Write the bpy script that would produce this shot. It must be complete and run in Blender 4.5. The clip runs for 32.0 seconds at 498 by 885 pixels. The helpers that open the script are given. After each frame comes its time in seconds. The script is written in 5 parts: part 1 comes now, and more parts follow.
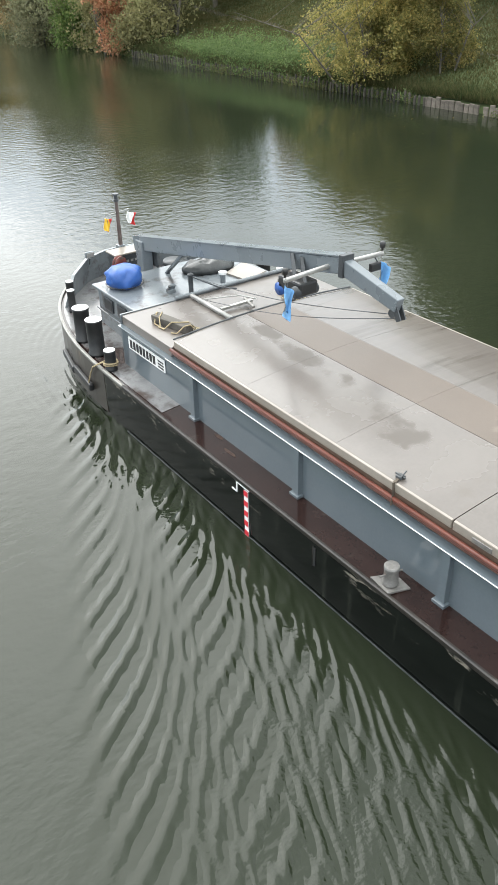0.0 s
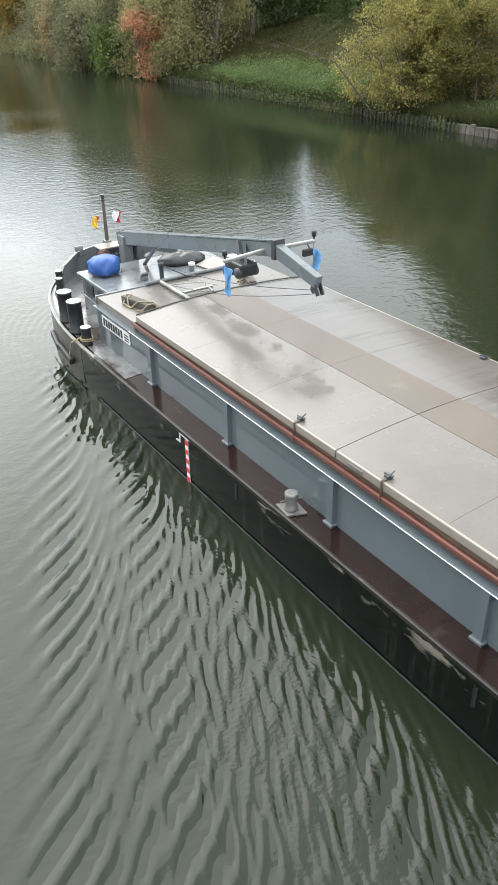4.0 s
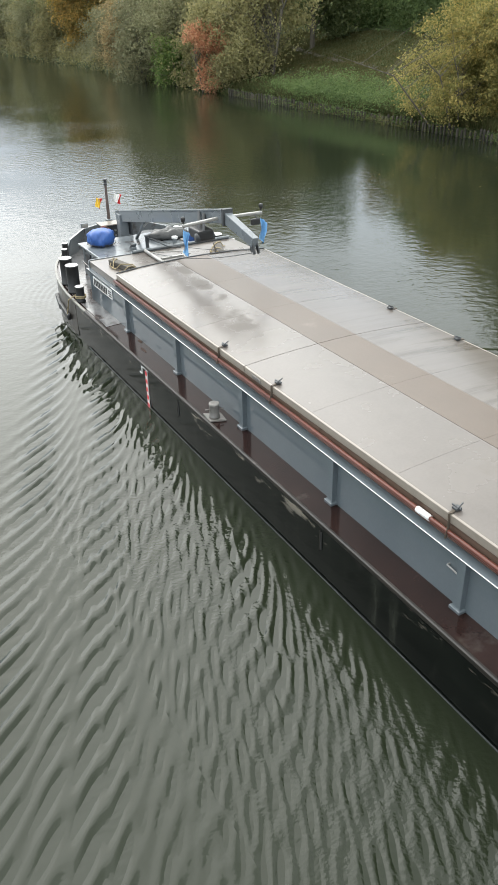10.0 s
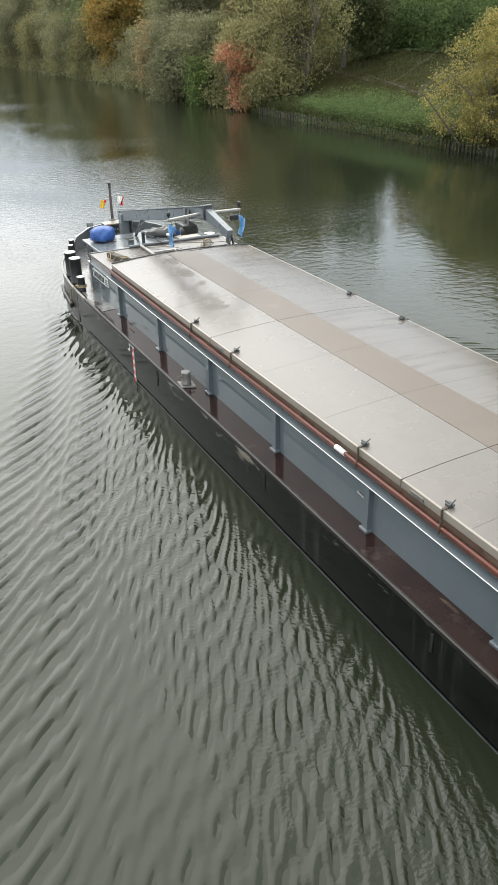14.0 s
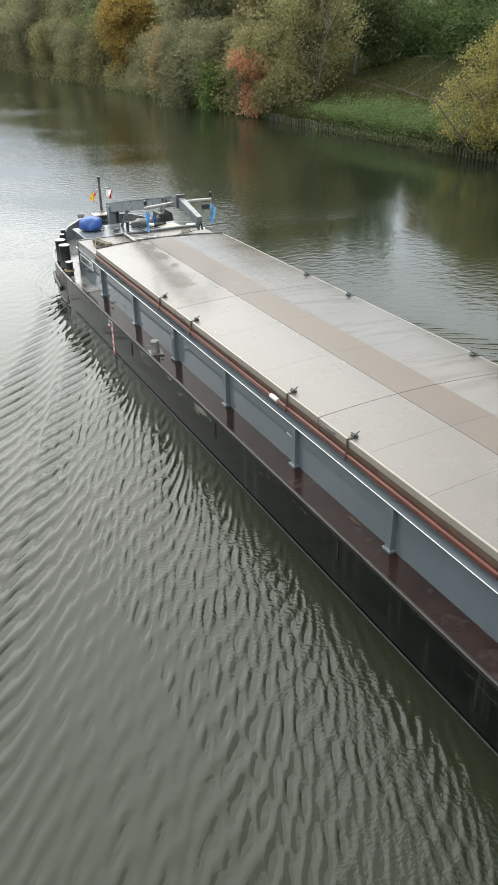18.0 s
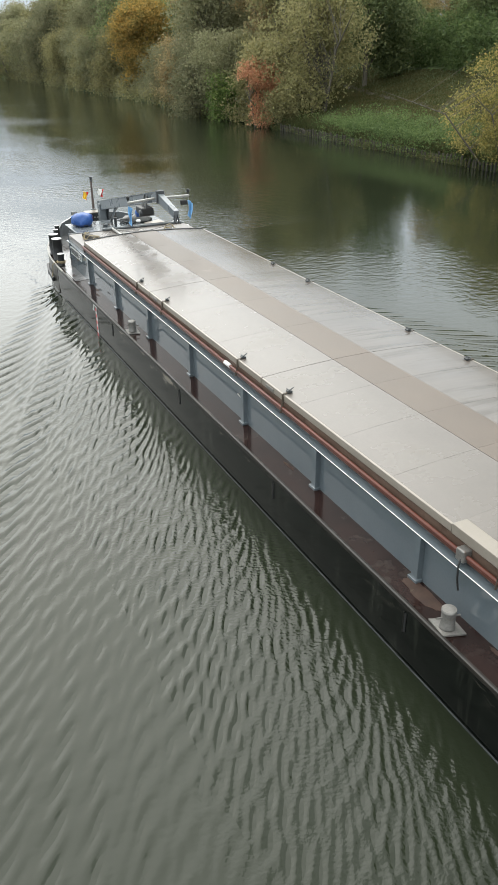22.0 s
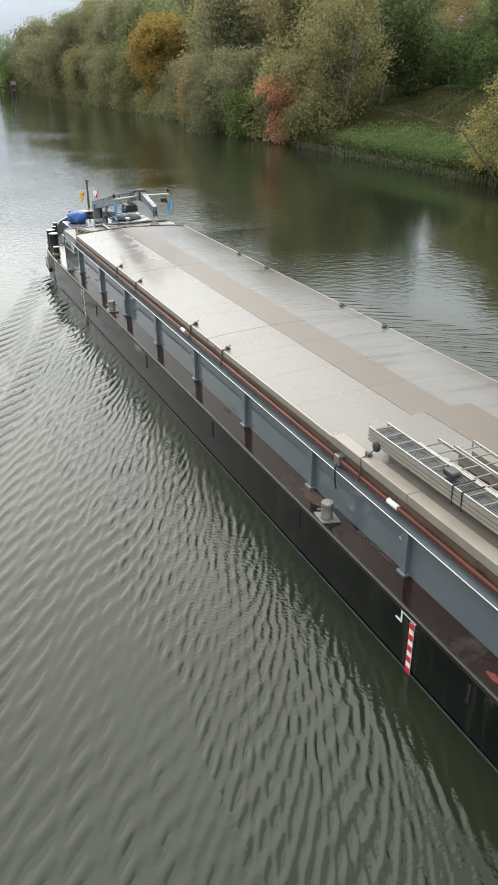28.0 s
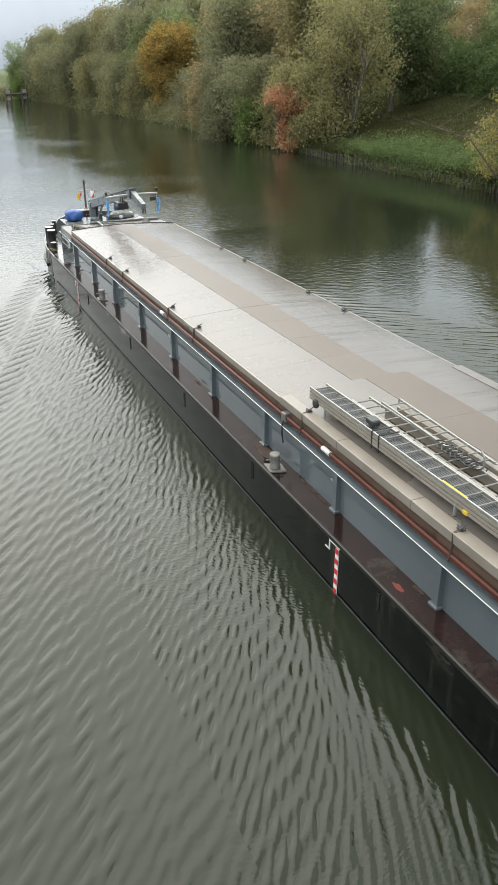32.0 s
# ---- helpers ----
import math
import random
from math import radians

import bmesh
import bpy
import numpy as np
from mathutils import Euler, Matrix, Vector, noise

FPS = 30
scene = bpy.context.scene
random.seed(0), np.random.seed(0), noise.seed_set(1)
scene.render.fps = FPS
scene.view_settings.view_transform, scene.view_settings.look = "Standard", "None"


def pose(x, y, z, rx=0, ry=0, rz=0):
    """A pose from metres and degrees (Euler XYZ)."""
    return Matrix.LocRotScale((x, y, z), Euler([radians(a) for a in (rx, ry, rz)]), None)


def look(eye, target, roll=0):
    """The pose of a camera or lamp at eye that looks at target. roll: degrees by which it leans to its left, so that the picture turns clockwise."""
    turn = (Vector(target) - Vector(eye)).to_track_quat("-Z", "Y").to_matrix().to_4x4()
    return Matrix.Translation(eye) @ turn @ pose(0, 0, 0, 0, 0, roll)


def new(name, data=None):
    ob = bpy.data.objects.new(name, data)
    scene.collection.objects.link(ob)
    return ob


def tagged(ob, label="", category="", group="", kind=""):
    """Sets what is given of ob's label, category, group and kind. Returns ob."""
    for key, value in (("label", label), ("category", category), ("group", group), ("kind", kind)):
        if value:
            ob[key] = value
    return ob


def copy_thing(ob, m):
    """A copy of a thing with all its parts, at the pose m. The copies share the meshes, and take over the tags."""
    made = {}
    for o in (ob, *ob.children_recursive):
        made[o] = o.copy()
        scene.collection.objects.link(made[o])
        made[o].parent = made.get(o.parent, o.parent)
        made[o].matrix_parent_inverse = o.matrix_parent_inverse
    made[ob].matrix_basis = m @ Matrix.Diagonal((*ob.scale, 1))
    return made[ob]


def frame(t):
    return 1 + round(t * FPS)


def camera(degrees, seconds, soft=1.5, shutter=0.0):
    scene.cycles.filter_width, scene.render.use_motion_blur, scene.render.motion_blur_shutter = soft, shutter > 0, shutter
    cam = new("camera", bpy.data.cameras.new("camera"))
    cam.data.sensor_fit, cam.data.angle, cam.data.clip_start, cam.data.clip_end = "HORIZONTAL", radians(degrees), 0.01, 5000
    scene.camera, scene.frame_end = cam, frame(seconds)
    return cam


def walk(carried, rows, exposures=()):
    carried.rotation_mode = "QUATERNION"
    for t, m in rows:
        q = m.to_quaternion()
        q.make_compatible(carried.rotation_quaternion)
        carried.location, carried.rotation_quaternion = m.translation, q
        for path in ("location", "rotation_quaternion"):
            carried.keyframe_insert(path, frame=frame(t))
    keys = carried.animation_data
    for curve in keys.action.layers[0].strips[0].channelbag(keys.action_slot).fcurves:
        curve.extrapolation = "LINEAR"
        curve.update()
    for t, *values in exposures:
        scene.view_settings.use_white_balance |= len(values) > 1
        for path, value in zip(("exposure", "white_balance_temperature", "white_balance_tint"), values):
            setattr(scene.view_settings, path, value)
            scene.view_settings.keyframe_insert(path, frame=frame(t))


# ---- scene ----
cam = camera(35.52, 32.0, soft=1.25)

# ---- the camera, hand held on a bridge: seconds, heading right of +y, tilt down, lean ----
EYE = (0.0, 0.0, 7.8)
PATH = [
    (0, 34.933, 31.958, 1.283),
    (0.5, 34.872, 31.917, 1.266),
    (1, 34.688, 31.746, 1.210),
    (1.5, 34.320, 31.419, 1.200),
    (2, 33.924, 31.129, 1.248),
    (2.5, 33.640, 30.936, 1.209),
    (3, 33.363, 30.736, 1.171),
    (3.5, 33.038, 30.516, 1.116),
    (5.5, 31.362, 30.115, 1.268),
    (6, 31.129, 30.101, 1.255),
    (6.5, 30.858, 30.081, 1.254),
    (7, 30.379, 29.986, 1.258),
    (7.5, 30.059, 29.934, 1.301),
    (8, 29.945, 29.946, 1.302),
    (8.5, 29.555, 29.877, 1.364),
    (9, 29.195, 29.749, 1.307),
    (9.5, 28.945, 29.597, 1.181),
    (10, 28.744, 29.500, 1.103),
    (10.5, 28.579, 29.426, 0.977),
    (11, 28.331, 29.285, 0.937),
    (11.5, 28.168, 29.210, 0.882),
    (12, 27.982, 29.120, 0.846),
    (12.5, 27.724, 28.955, 0.838),
    (13, 27.181, 28.605, 0.905),
    (13.5, 26.763, 28.322, 1.020),
    (14, 26.696, 28.316, 1.033),
    (14.5, 26.664, 28.320, 1.080),
    (16.5, 26.339, 28.153, 1.046),
    (17, 26.266, 28.111, 1.003),
    (17.5, 26.143, 28.024, 0.945),
    (18, 25.997, 27.918, 0.877),
    (18.5, 25.870, 27.829, 0.849),
    (19, 25.880, 27.843, 0.778),
    (19.5, 25.897, 27.876, 0.743),
    (20, 25.822, 27.803, 0.775),
    (20.5, 25.727, 27.693, 0.706),
    (21, 25.624, 27.600, 0.709),
    (21.5, 25.526, 27.419, 0.676),
    (22, 25.443, 27.254, 0.585),
    (22.5, 25.412, 27.206, 0.584),
    (23, 25.391, 27.146, 0.487),
    (23.5, 25.325, 27.038, 0.475),
    (24, 25.270, 26.931, 0.393),
    (24.5, 25.142, 26.816, 0.359),
    (25, 25.050, 26.726, 0.403),
    (25.5, 24.957, 26.681, 0.418),
    (27.5, 24.562, 26.398, 0.273),
    (28, 24.389, 26.250, 0.249),
    (28.5, 24.230, 26.111, 0.233),
    (29, 24.151, 26.067, 0.263),
    (29.5, 24.185, 26.090, 0.163),
    (30, 24.156, 26.055, 0.132),
    (30.5, 24.112, 25.996, 0.107),
    (31, 23.998, 25.867, 0.121),
    (31.5, 23.865, 25.746, 0.133),
    (32, 23.829, 25.742, 0.118),
]
walk(cam, [(t, pose(*EYE, 90 - tilt, 0, -head) @ pose(0, 0, 0, 0, 0, -lean)) for t, head, tilt, lean in PATH],
     [(0, 0.46, 6250, 9), (3, 0.38, 6250, 9), (8, 0.22, 6300, 9), (13, 0.08, 6400, 9), (20, 0.0, 6420, 8), (32, -0.08, 6480, 8)])

# ---- sky, sun, exposure ----
SUN_EL, SUN_AZ = 40.0, 0.0          # degrees above the horizon, degrees right of +y
world = bpy.data.worlds.new("sky")
scene.world = world
world.use_nodes = True
wn = world.node_tree.nodes
sky = wn.new("ShaderNodeTexSky")
sky.sky_type = "NISHITA"
sky.sun_disc = False
sky.sun_elevation = radians(SUN_EL)
sky.sun_rotation = radians(SUN_AZ)
sky.air_density, sky.dust_density, sky.ozone_density = 1.0, 5.0, 1.0
hsv = wn.new("ShaderNodeHueSaturation")
hsv.inputs["Saturation"].default_value = 0.5
hsv.inputs["Value"].default_value = 1.0
wn["Background"].inputs[1].default_value = 0.2
world.node_tree.links.new(sky.outputs[0], hsv.inputs["Color"])
# an even veil of cloud over the whole sky
veil = wn.new("ShaderNodeMix")
veil.data_type = "RGBA"
veil.inputs["Factor"].default_value = 0.9
up = wn.new("ShaderNodeTexCoord")
height = wn.new("ShaderNodeSeparateXYZ")
world.node_tree.links.new(up.outputs["Generated"], height.inputs[0])
cloud = wn.new("ShaderNodeValToRGB")        # an overcast sky is dull at the horizon and brightest overhead
for at, c in ((0.1, (0.26, 0.3, 0.37, 1)), (0.22, (0.49, 0.53, 0.59, 1)), (0.42, (0.86, 0.87, 0.87, 1))):
    e = cloud.color_ramp.elements.new(at)
    e.color = c
cloud.color_ramp.elements[0].color, cloud.color_ramp.elements[-1].color = (0.2, 0.23, 0.28, 1), (0.95, 0.95, 0.95, 1)
bright = wn.new("ShaderNodeMix")
bright.data_type, bright.blend_type = "RGBA", "MULTIPLY"
bright.inputs["Factor"].default_value = 1.0
bright.inputs["B"].default_value = (13.0, 13.1, 12.6, 1)
world.node_tree.links.new(cloud.outputs["Color"], bright.inputs["A"])
world.node_tree.links.new(height.outputs["Z"], cloud.inputs["Fac"])
# the cloud is brighter towards the sun behind it
toward = wn.new("ShaderNodeVectorMath")
toward.operation = "DOT_PRODUCT"
toward.inputs[1].default_value = (math.sin(radians(SUN_AZ)) * math.cos(radians(SUN_EL)), math.cos(radians(SUN_AZ)) * math.cos(radians(SUN_EL)), math.sin(radians(SUN_EL)))
world.node_tree.links.new(up.outputs["Generated"], toward.inputs[0])
lobe = wn.new("ShaderNodeMath")
lobe.operation, lobe.use_clamp = "POWER", True
lobe.inputs[1].default_value = 9.0
ahead = wn.new("ShaderNodeMath")
ahead.operation = "MAXIMUM"
ahead.inputs[1].default_value = 0.0
world.node_tree.links.new(toward.outputs["Value"], ahead.inputs[0])
world.node_tree.links.new(ahead.outputs[0], lobe.inputs[0])
gain = wn.new("ShaderNodeMath")
gain.operation = "MULTIPLY_ADD"
gain.inputs[1].default_value, gain.inputs[2].default_value = 0.4, 1.0
world.node_tree.links.new(lobe.outputs[0], gain.inputs[0])
# soft lumps of cloud, lighter and darker, all over the sky
lumps = wn.new("ShaderNodeTexNoise")
lumps.inputs["Scale"].default_value, lumps.inputs["Detail"].default_value, lumps.inputs["Roughness"].default_value = 3.6, 4.0, 0.55
world.node_tree.links.new(up.outputs["Generated"], lumps.inputs["Vector"])
tone = wn.new("ShaderNodeMapRange")
tone.inputs[1].default_value, tone.inputs[2].default_value, tone.inputs[3].default_value, tone.inputs[4].default_value = 0.34, 0.66, 0.76, 1.24
world.node_tree.links.new(lumps.outputs[0], tone.inputs[0])
both = wn.new("ShaderNodeMath")
both.operation = "MULTIPLY"
world.node_tree.links.new(tone.outputs[0], both.inputs[0])
world.node_tree.links.new(gain.outputs[0], both.inputs[1])
glow = wn.new("ShaderNodeVectorMath")
glow.operation = "SCALE"
world.node_tree.links.new(bright.outputs["Result"], glow.inputs[0])
world.node_tree.links.new(both.outputs[0], glow.inputs["Scale"])
world.node_tree.links.new(glow.outputs[0], veil.inputs["B"])
world.node_tree.links.new(hsv.outputs[0], veil.inputs["A"])
world.node_tree.links.new(veil.outputs["Result"], wn["Background"].inputs[0])
sun_data = bpy.data.lights.new("sun", "SUN")
sun_data.energy, sun_data.angle, sun_data.color = 1.4, radians(60), (1.0, 0.96, 0.9)
sun = new("sun", sun_data)
sun.matrix_world = look((60 * math.sin(radians(SUN_AZ)), 60 * math.cos(radians(SUN_AZ)), 60 * math.tan(radians(SUN_EL))), (0, 0, 0))


# ---- materials ----
def surface(name, c1, c2, scale=3.0, rough=0.5, metal=0.0, bump=0.1, fine=40.0, rough_var=0.15, stain=None, stain_scale=1.0,
            stain_at=0.58, stretch=(1, 1, 1), by_object=0.0, spec=0.5):
    """Two colours mixed by coarse and fine noise, a stain of a third colour, gloss that varies, and a fine relief."""
    m = bpy.data.materials.new(name)
    m.use_nodes = True
    n, l = m.node_tree.nodes, m.node_tree.links
    b = n["Principled BSDF"]
    tc = n.new("ShaderNodeTexCoord")
    mp = n.new("ShaderNodeMapping")
    mp.inputs["Scale"].default_value = stretch
    l.new(tc.outputs["Object"], mp.inputs["Vector"])

    def noise_tex(s, detail=5.0, r=0.6):
        t = n.new("ShaderNodeTexNoise")
        t.inputs["Scale"].default_value, t.inputs["Detail"].default_value, t.inputs["Roughness"].default_value = s, detail, r
        l.new(mp.outputs[0], t.inputs["Vector"])
        return t

    coarse, grain = noise_tex(scale), noise_tex(fine, 3.0)
    add = n.new("ShaderNodeMath")
    add.operation = "MULTIPLY_ADD"
    add.inputs[1].default_value, add.inputs[2].default_value = 0.35, -0.17
    l.new(grain.outputs[0], add.inputs[0])
    s = n.new("ShaderNodeMath")
    s.operation = "ADD"
    l.new(coarse.outputs[0], s.inputs[0])
    l.new(add.outputs[0], s.inputs[1])
    ramp = n.new("ShaderNodeMapRange")
    ramp.inputs[1].default_value, ramp.inputs[2].default_value = 0.32, 0.68
    l.new(s.outputs[0], ramp.inputs[0])
    mix = n.new("ShaderNodeMix")
    mix.data_type = "RGBA"
    mix.inputs["A"].default_value, mix.inputs["B"].default_value = (*c1, 1), (*c2, 1)
    l.new(ramp.outputs[0], mix.inputs["Factor"])
    out = mix.outputs["Result"]
    if stain:
        st = noise_tex(stain_scale, 7.0, 0.65)
        r2 = n.new("ShaderNodeMapRange")
        r2.inputs[1].default_value, r2.inputs[2].default_value = stain_at, stain_at + 0.12
        l.new(st.outputs[0], r2.inputs[0])
        m2 = n.new("ShaderNodeMix")
        m2.data_type = "RGBA"
        m2.inputs["B"].default_value = (*stain, 1)
        l.new(out, m2.inputs["A"])
        l.new(r2.outputs[0], m2.inputs["Factor"])
        out = m2.outputs["Result"]
    if by_object:
        oi = n.new("ShaderNodeObjectInfo")
        r3 = n.new("ShaderNodeMapRange")
        r3.inputs[3].default_value, r3.inputs[4].default_value = 1 - by_object, 1 + by_object
        l.new(oi.outputs["Random"], r3.inputs[0])
        h = n.new("ShaderNodeHueSaturation")
        l.new(r3.outputs[0], h.inputs["Value"])
        l.new(out, h.inputs["Color"])
        out = h.outputs[0]
    l.new(out, b.inputs["Base Color"])
    b.inputs["Metallic"].default_value = metal
    b.inputs["Specular IOR Level"].default_value = spec
    rr = n.new("ShaderNodeMapRange")
    rr.inputs[3].default_value, rr.inputs[4].default_value = max(0.02, rough - rough_var), min(1, rough + rough_var)
    l.new(coarse.outputs[0], rr.inputs[0])
    l.new(rr.outputs[0], b.inputs["Roughness"])
    if bump:
        bp = n.new("ShaderNodeBump")
        bp.inputs["Strength"].default_value, bp.inputs["Distance"].default_value = bump, 0.01
        l.new(s.outputs[0], bp.inputs["Height"])
        l.new(bp.outputs[0], b.inputs["Normal"])
    return m


def leafy(name, c1, c2, c3, rough=0.6):
    """Leaves of three colours, picked leaf by leaf and in larger drifts; light passes through them."""
    m = bpy.data.materials.new(name)
    m.use_nodes = True
    n, l = m.node_tree.nodes, m.node_tree.links
    b = n["Principled BSDF"]
    g = n.new("ShaderNodeNewGeometry")
    tc = n.new("ShaderNodeTexCoord")
    t = n.new("ShaderNodeTexNoise")
    t.inputs["Scale"].default_value = 0.45
    l.new(tc.outputs["Object"], t.inputs["Vector"])
    oi = n.new("ShaderNodeObjectInfo")
    a = n.new("ShaderNodeMath")
    a.operation = "MULTIPLY_ADD"
    a.inputs[1].default_value, a.inputs[2].default_value = 0.55, -0.02
    l.new(g.outputs["Random Per Island"], a.inputs[0])
    s = n.new("ShaderNodeMath")
    s.operation = "MULTIPLY_ADD"
    s.inputs[1].default_value = 0.55
    l.new(t.outputs[0], s.inputs[0])
    l.new(a.outputs[0], s.inputs[2])
    r = n.new("ShaderNodeValToRGB")
    r.color_ramp.elements[0].position, r.color_ramp.elements[0].color = 0.2, (*c1, 1)
    r.color_ramp.elements[1].position, r.color_ramp.elements[1].color = 0.8, (*c3, 1)
    e = r.color_ramp.elements.new(0.5)
    e.color = (*c2, 1)
    l.new(s.outputs[0], r.inputs[0])
    h = n.new("ShaderNodeHueSaturation")
    v = n.new("ShaderNodeMapRange")
    v.inputs[3].default_value, v.inputs[4].default_value = 0.8, 1.2
    l.new(oi.outputs["Random"], v.inputs[0])
    l.new(v.outputs[0], h.inputs["Value"])
    l.new(r.outputs[0], h.inputs["Color"])
    l.new(h.outputs[0], b.inputs["Base Color"])
    b.inputs["Roughness"].default_value = rough
    b.inputs["Specular IOR Level"].default_value = 0.25
    tr = n.new("ShaderNodeBsdfTranslucent")
    l.new(h.outputs[0], tr.inputs["Color"])
    ms = n.new("ShaderNodeMixShader")
    ms.inputs[0].default_value = 0.5
    l.new(b.outputs[0], ms.inputs[1])
    l.new(tr.outputs[0], ms.inputs[2])
    l.new(ms.outputs[0], n["Material Output"].inputs["Surface"])
    return m


def water_material(name, ripple, coarse, strength, fine=0.0):
    m = bpy.data.materials.new(name)
    m.use_nodes = True
    n, l = m.node_tree.nodes, m.node_tree.links
    b = n["Principled BSDF"]
    b.inputs["Base Color"].default_value = (0.0142, 0.0184, 0.0102, 1)
    b.inputs["Roughness"].default_value = 0.05
    b.inputs["IOR"].default_value = 1.333
    tc = n.new("ShaderNodeTexCoord")
    h = None
    for sc, w, st in ((ripple, 0.35, (1, 1.6, 1)), (coarse, 1.0, (1.0, 1.3, 1))):
        mp = n.new("ShaderNodeMapping")
        mp.inputs["Scale"].default_value = st
        t = n.new("ShaderNodeTexNoise")
        t.inputs["Scale"].default_value, t.inputs["Detail"].default_value = sc, 2.5
        l.new(tc.outputs["Object"], mp.inputs[0])
        l.new(mp.outputs[0], t.inputs["Vector"])
        a = n.new("ShaderNodeMath")
        a.operation = "MULTIPLY_ADD"
        a.inputs[1].default_value = w
        l.new(t.outputs[0], a.inputs[0])
        if h:
            l.new(h.outputs[0], a.inputs[2])
        else:
            a.inputs[2].default_value = 0
        h = a
    if fine:
        # finer ripples where the wake ruffles the water
        at = n.new("ShaderNodeAttribute")
        at.attribute_name = "ruffle"
        t = n.new("ShaderNodeTexNoise")
        t.inputs["Scale"].default_value, t.inputs["Detail"].default_value = fine, 2.0
        l.new(tc.outputs["Object"], t.inputs["Vector"])
        k = n.new("ShaderNodeMath")
        k.operation = "MULTIPLY"
        l.new(at.outputs["Fac"], k.inputs[0])
        l.new(t.outputs[0], k.inputs[1])
        a = n.new("ShaderNodeMath")
        a.operation = "ADD"
        l.new(h.outputs[0], a.inputs[0])
        l.new(k.outputs[0], a.inputs[1])
        h = a
    # calm and ruffled drifts
    d = n.new("ShaderNodeTexNoise")
    d.inputs["Scale"].default_value = 0.09
    l.new(tc.outputs["Object"], d.inputs["Vector"])
    dr = n.new("ShaderNodeMapRange")
    dr.inputs[1].default_value, dr.inputs[2].default_value, dr.inputs[3].default_value, dr.inputs[4].default_value = 0.35, 0.65, 0.25 * strength, strength
    l.new(d.outputs[0], dr.inputs[0])
    force = dr.outputs[0]
    if fine:
        # the wake smooths the small ripples
        st = n.new("ShaderNodeAttribute")
        st.attribute_name = "still"
        ks = n.new("ShaderNodeMath")
        ks.operation = "MULTIPLY"
        l.new(force, ks.inputs[0])
        l.new(st.outputs["Fac"], ks.inputs[1])
        force = ks.outputs[0]
    bp = n.new("ShaderNodeBump")
    bp.inputs["Distance"].default_value = 0.05
    l.new(force, bp.inputs["Strength"])
    l.new(h.outputs[0], bp.inputs["Height"])
    l.new(bp.outputs[0], b.inputs["Normal"])
    return m


def rain_trace(m):
    """A ragged trail of standing rain along the sheet, darker and duller than the paint round it."""
    n, l = m.node_tree.nodes, m.node_tree.links
    b = n["Principled BSDF"]
    tc = n.new("ShaderNodeTexCoord")
    xyz = n.new("ShaderNodeSeparateXYZ")
    l.new(tc.outputs["Object"], xyz.inputs[0])

    def calc(op, a, c, d=None):
        k = n.new("ShaderNodeMath")
        k.operation = op
        for slot, v in zip(k.inputs, (a, c, d)):
            if isinstance(v, (int, float)):
                slot.default_value = v
            elif v is not None:
                l.new(v, slot)
        return k.outputs[0]

    line = calc("MULTIPLY_ADD", xyz.outputs["Y"], 0.135, -2.03)
    off = calc("ABSOLUTE", calc("SUBTRACT", xyz.outputs["X"], line), 0)
    width = calc("MULTIPLY_ADD", calc("SUBTRACT", 10.9, xyz.outputs["Y"]), 0.05, 0.16)
    near = calc("SUBTRACT", 1.0, calc("DIVIDE", off, width))
    end = calc("MINIMUM", calc("SUBTRACT", xyz.outputs["Y"], 5.5), 0.6)
    t = n.new("ShaderNodeTexNoise")
    t.inputs["Scale"].default_value, t.inputs["Detail"].default_value, t.inputs["Roughness"].default_value = 1.6, 8.0, 0.62
    l.new(tc.outputs["Object"], t.inputs["Vector"])
    total = calc("ADD", calc("MULTIPLY_ADD", t.outputs[0], 3.4, -1.95), calc("MULTIPLY", calc("MINIMUM", near, end), 0.8))
    r = n.new("ShaderNodeMapRange")
    r.inputs[1].default_value, r.inputs[2].default_value = 0.04, 0.34
    l.new(total, r.inputs[0])
    mx = n.new("ShaderNodeMix")
    mx.data_type = "RGBA"
    mx.inputs["B"].default_value = (0.084, 0.071, 0.06, 1)
    l.new(b.inputs["Base Color"].links[0].from_socket, mx.inputs["A"])
    l.new(r.outputs[0], mx.inputs["Factor"])
    gloss = b.inputs["Roughness"].links[0].from_socket
    l.new(mx.outputs["Result"], b.inputs["Base Color"])
    l.new(calc("MULTIPLY_ADD", r.outputs[0], 0.2, gloss), b.inputs["Roughness"])


M_WATER = water_material("murky_water", 7.0, 2.4, 0.36)
M_WAKE = water_material("murky_wake_water", 7.0, 2.4, 0.36, 17.0)
M_HULL = surface("black_hull_paint", (0.003, 0.004, 0.0035), (0.007, 0.0085, 0.0072), 1.3, 0.16, 0, 0.05, 14, 0.08, (0.03, 0.027, 0.023), 1.4, 0.66, (1, 1, 2.2), 0, 0.22)


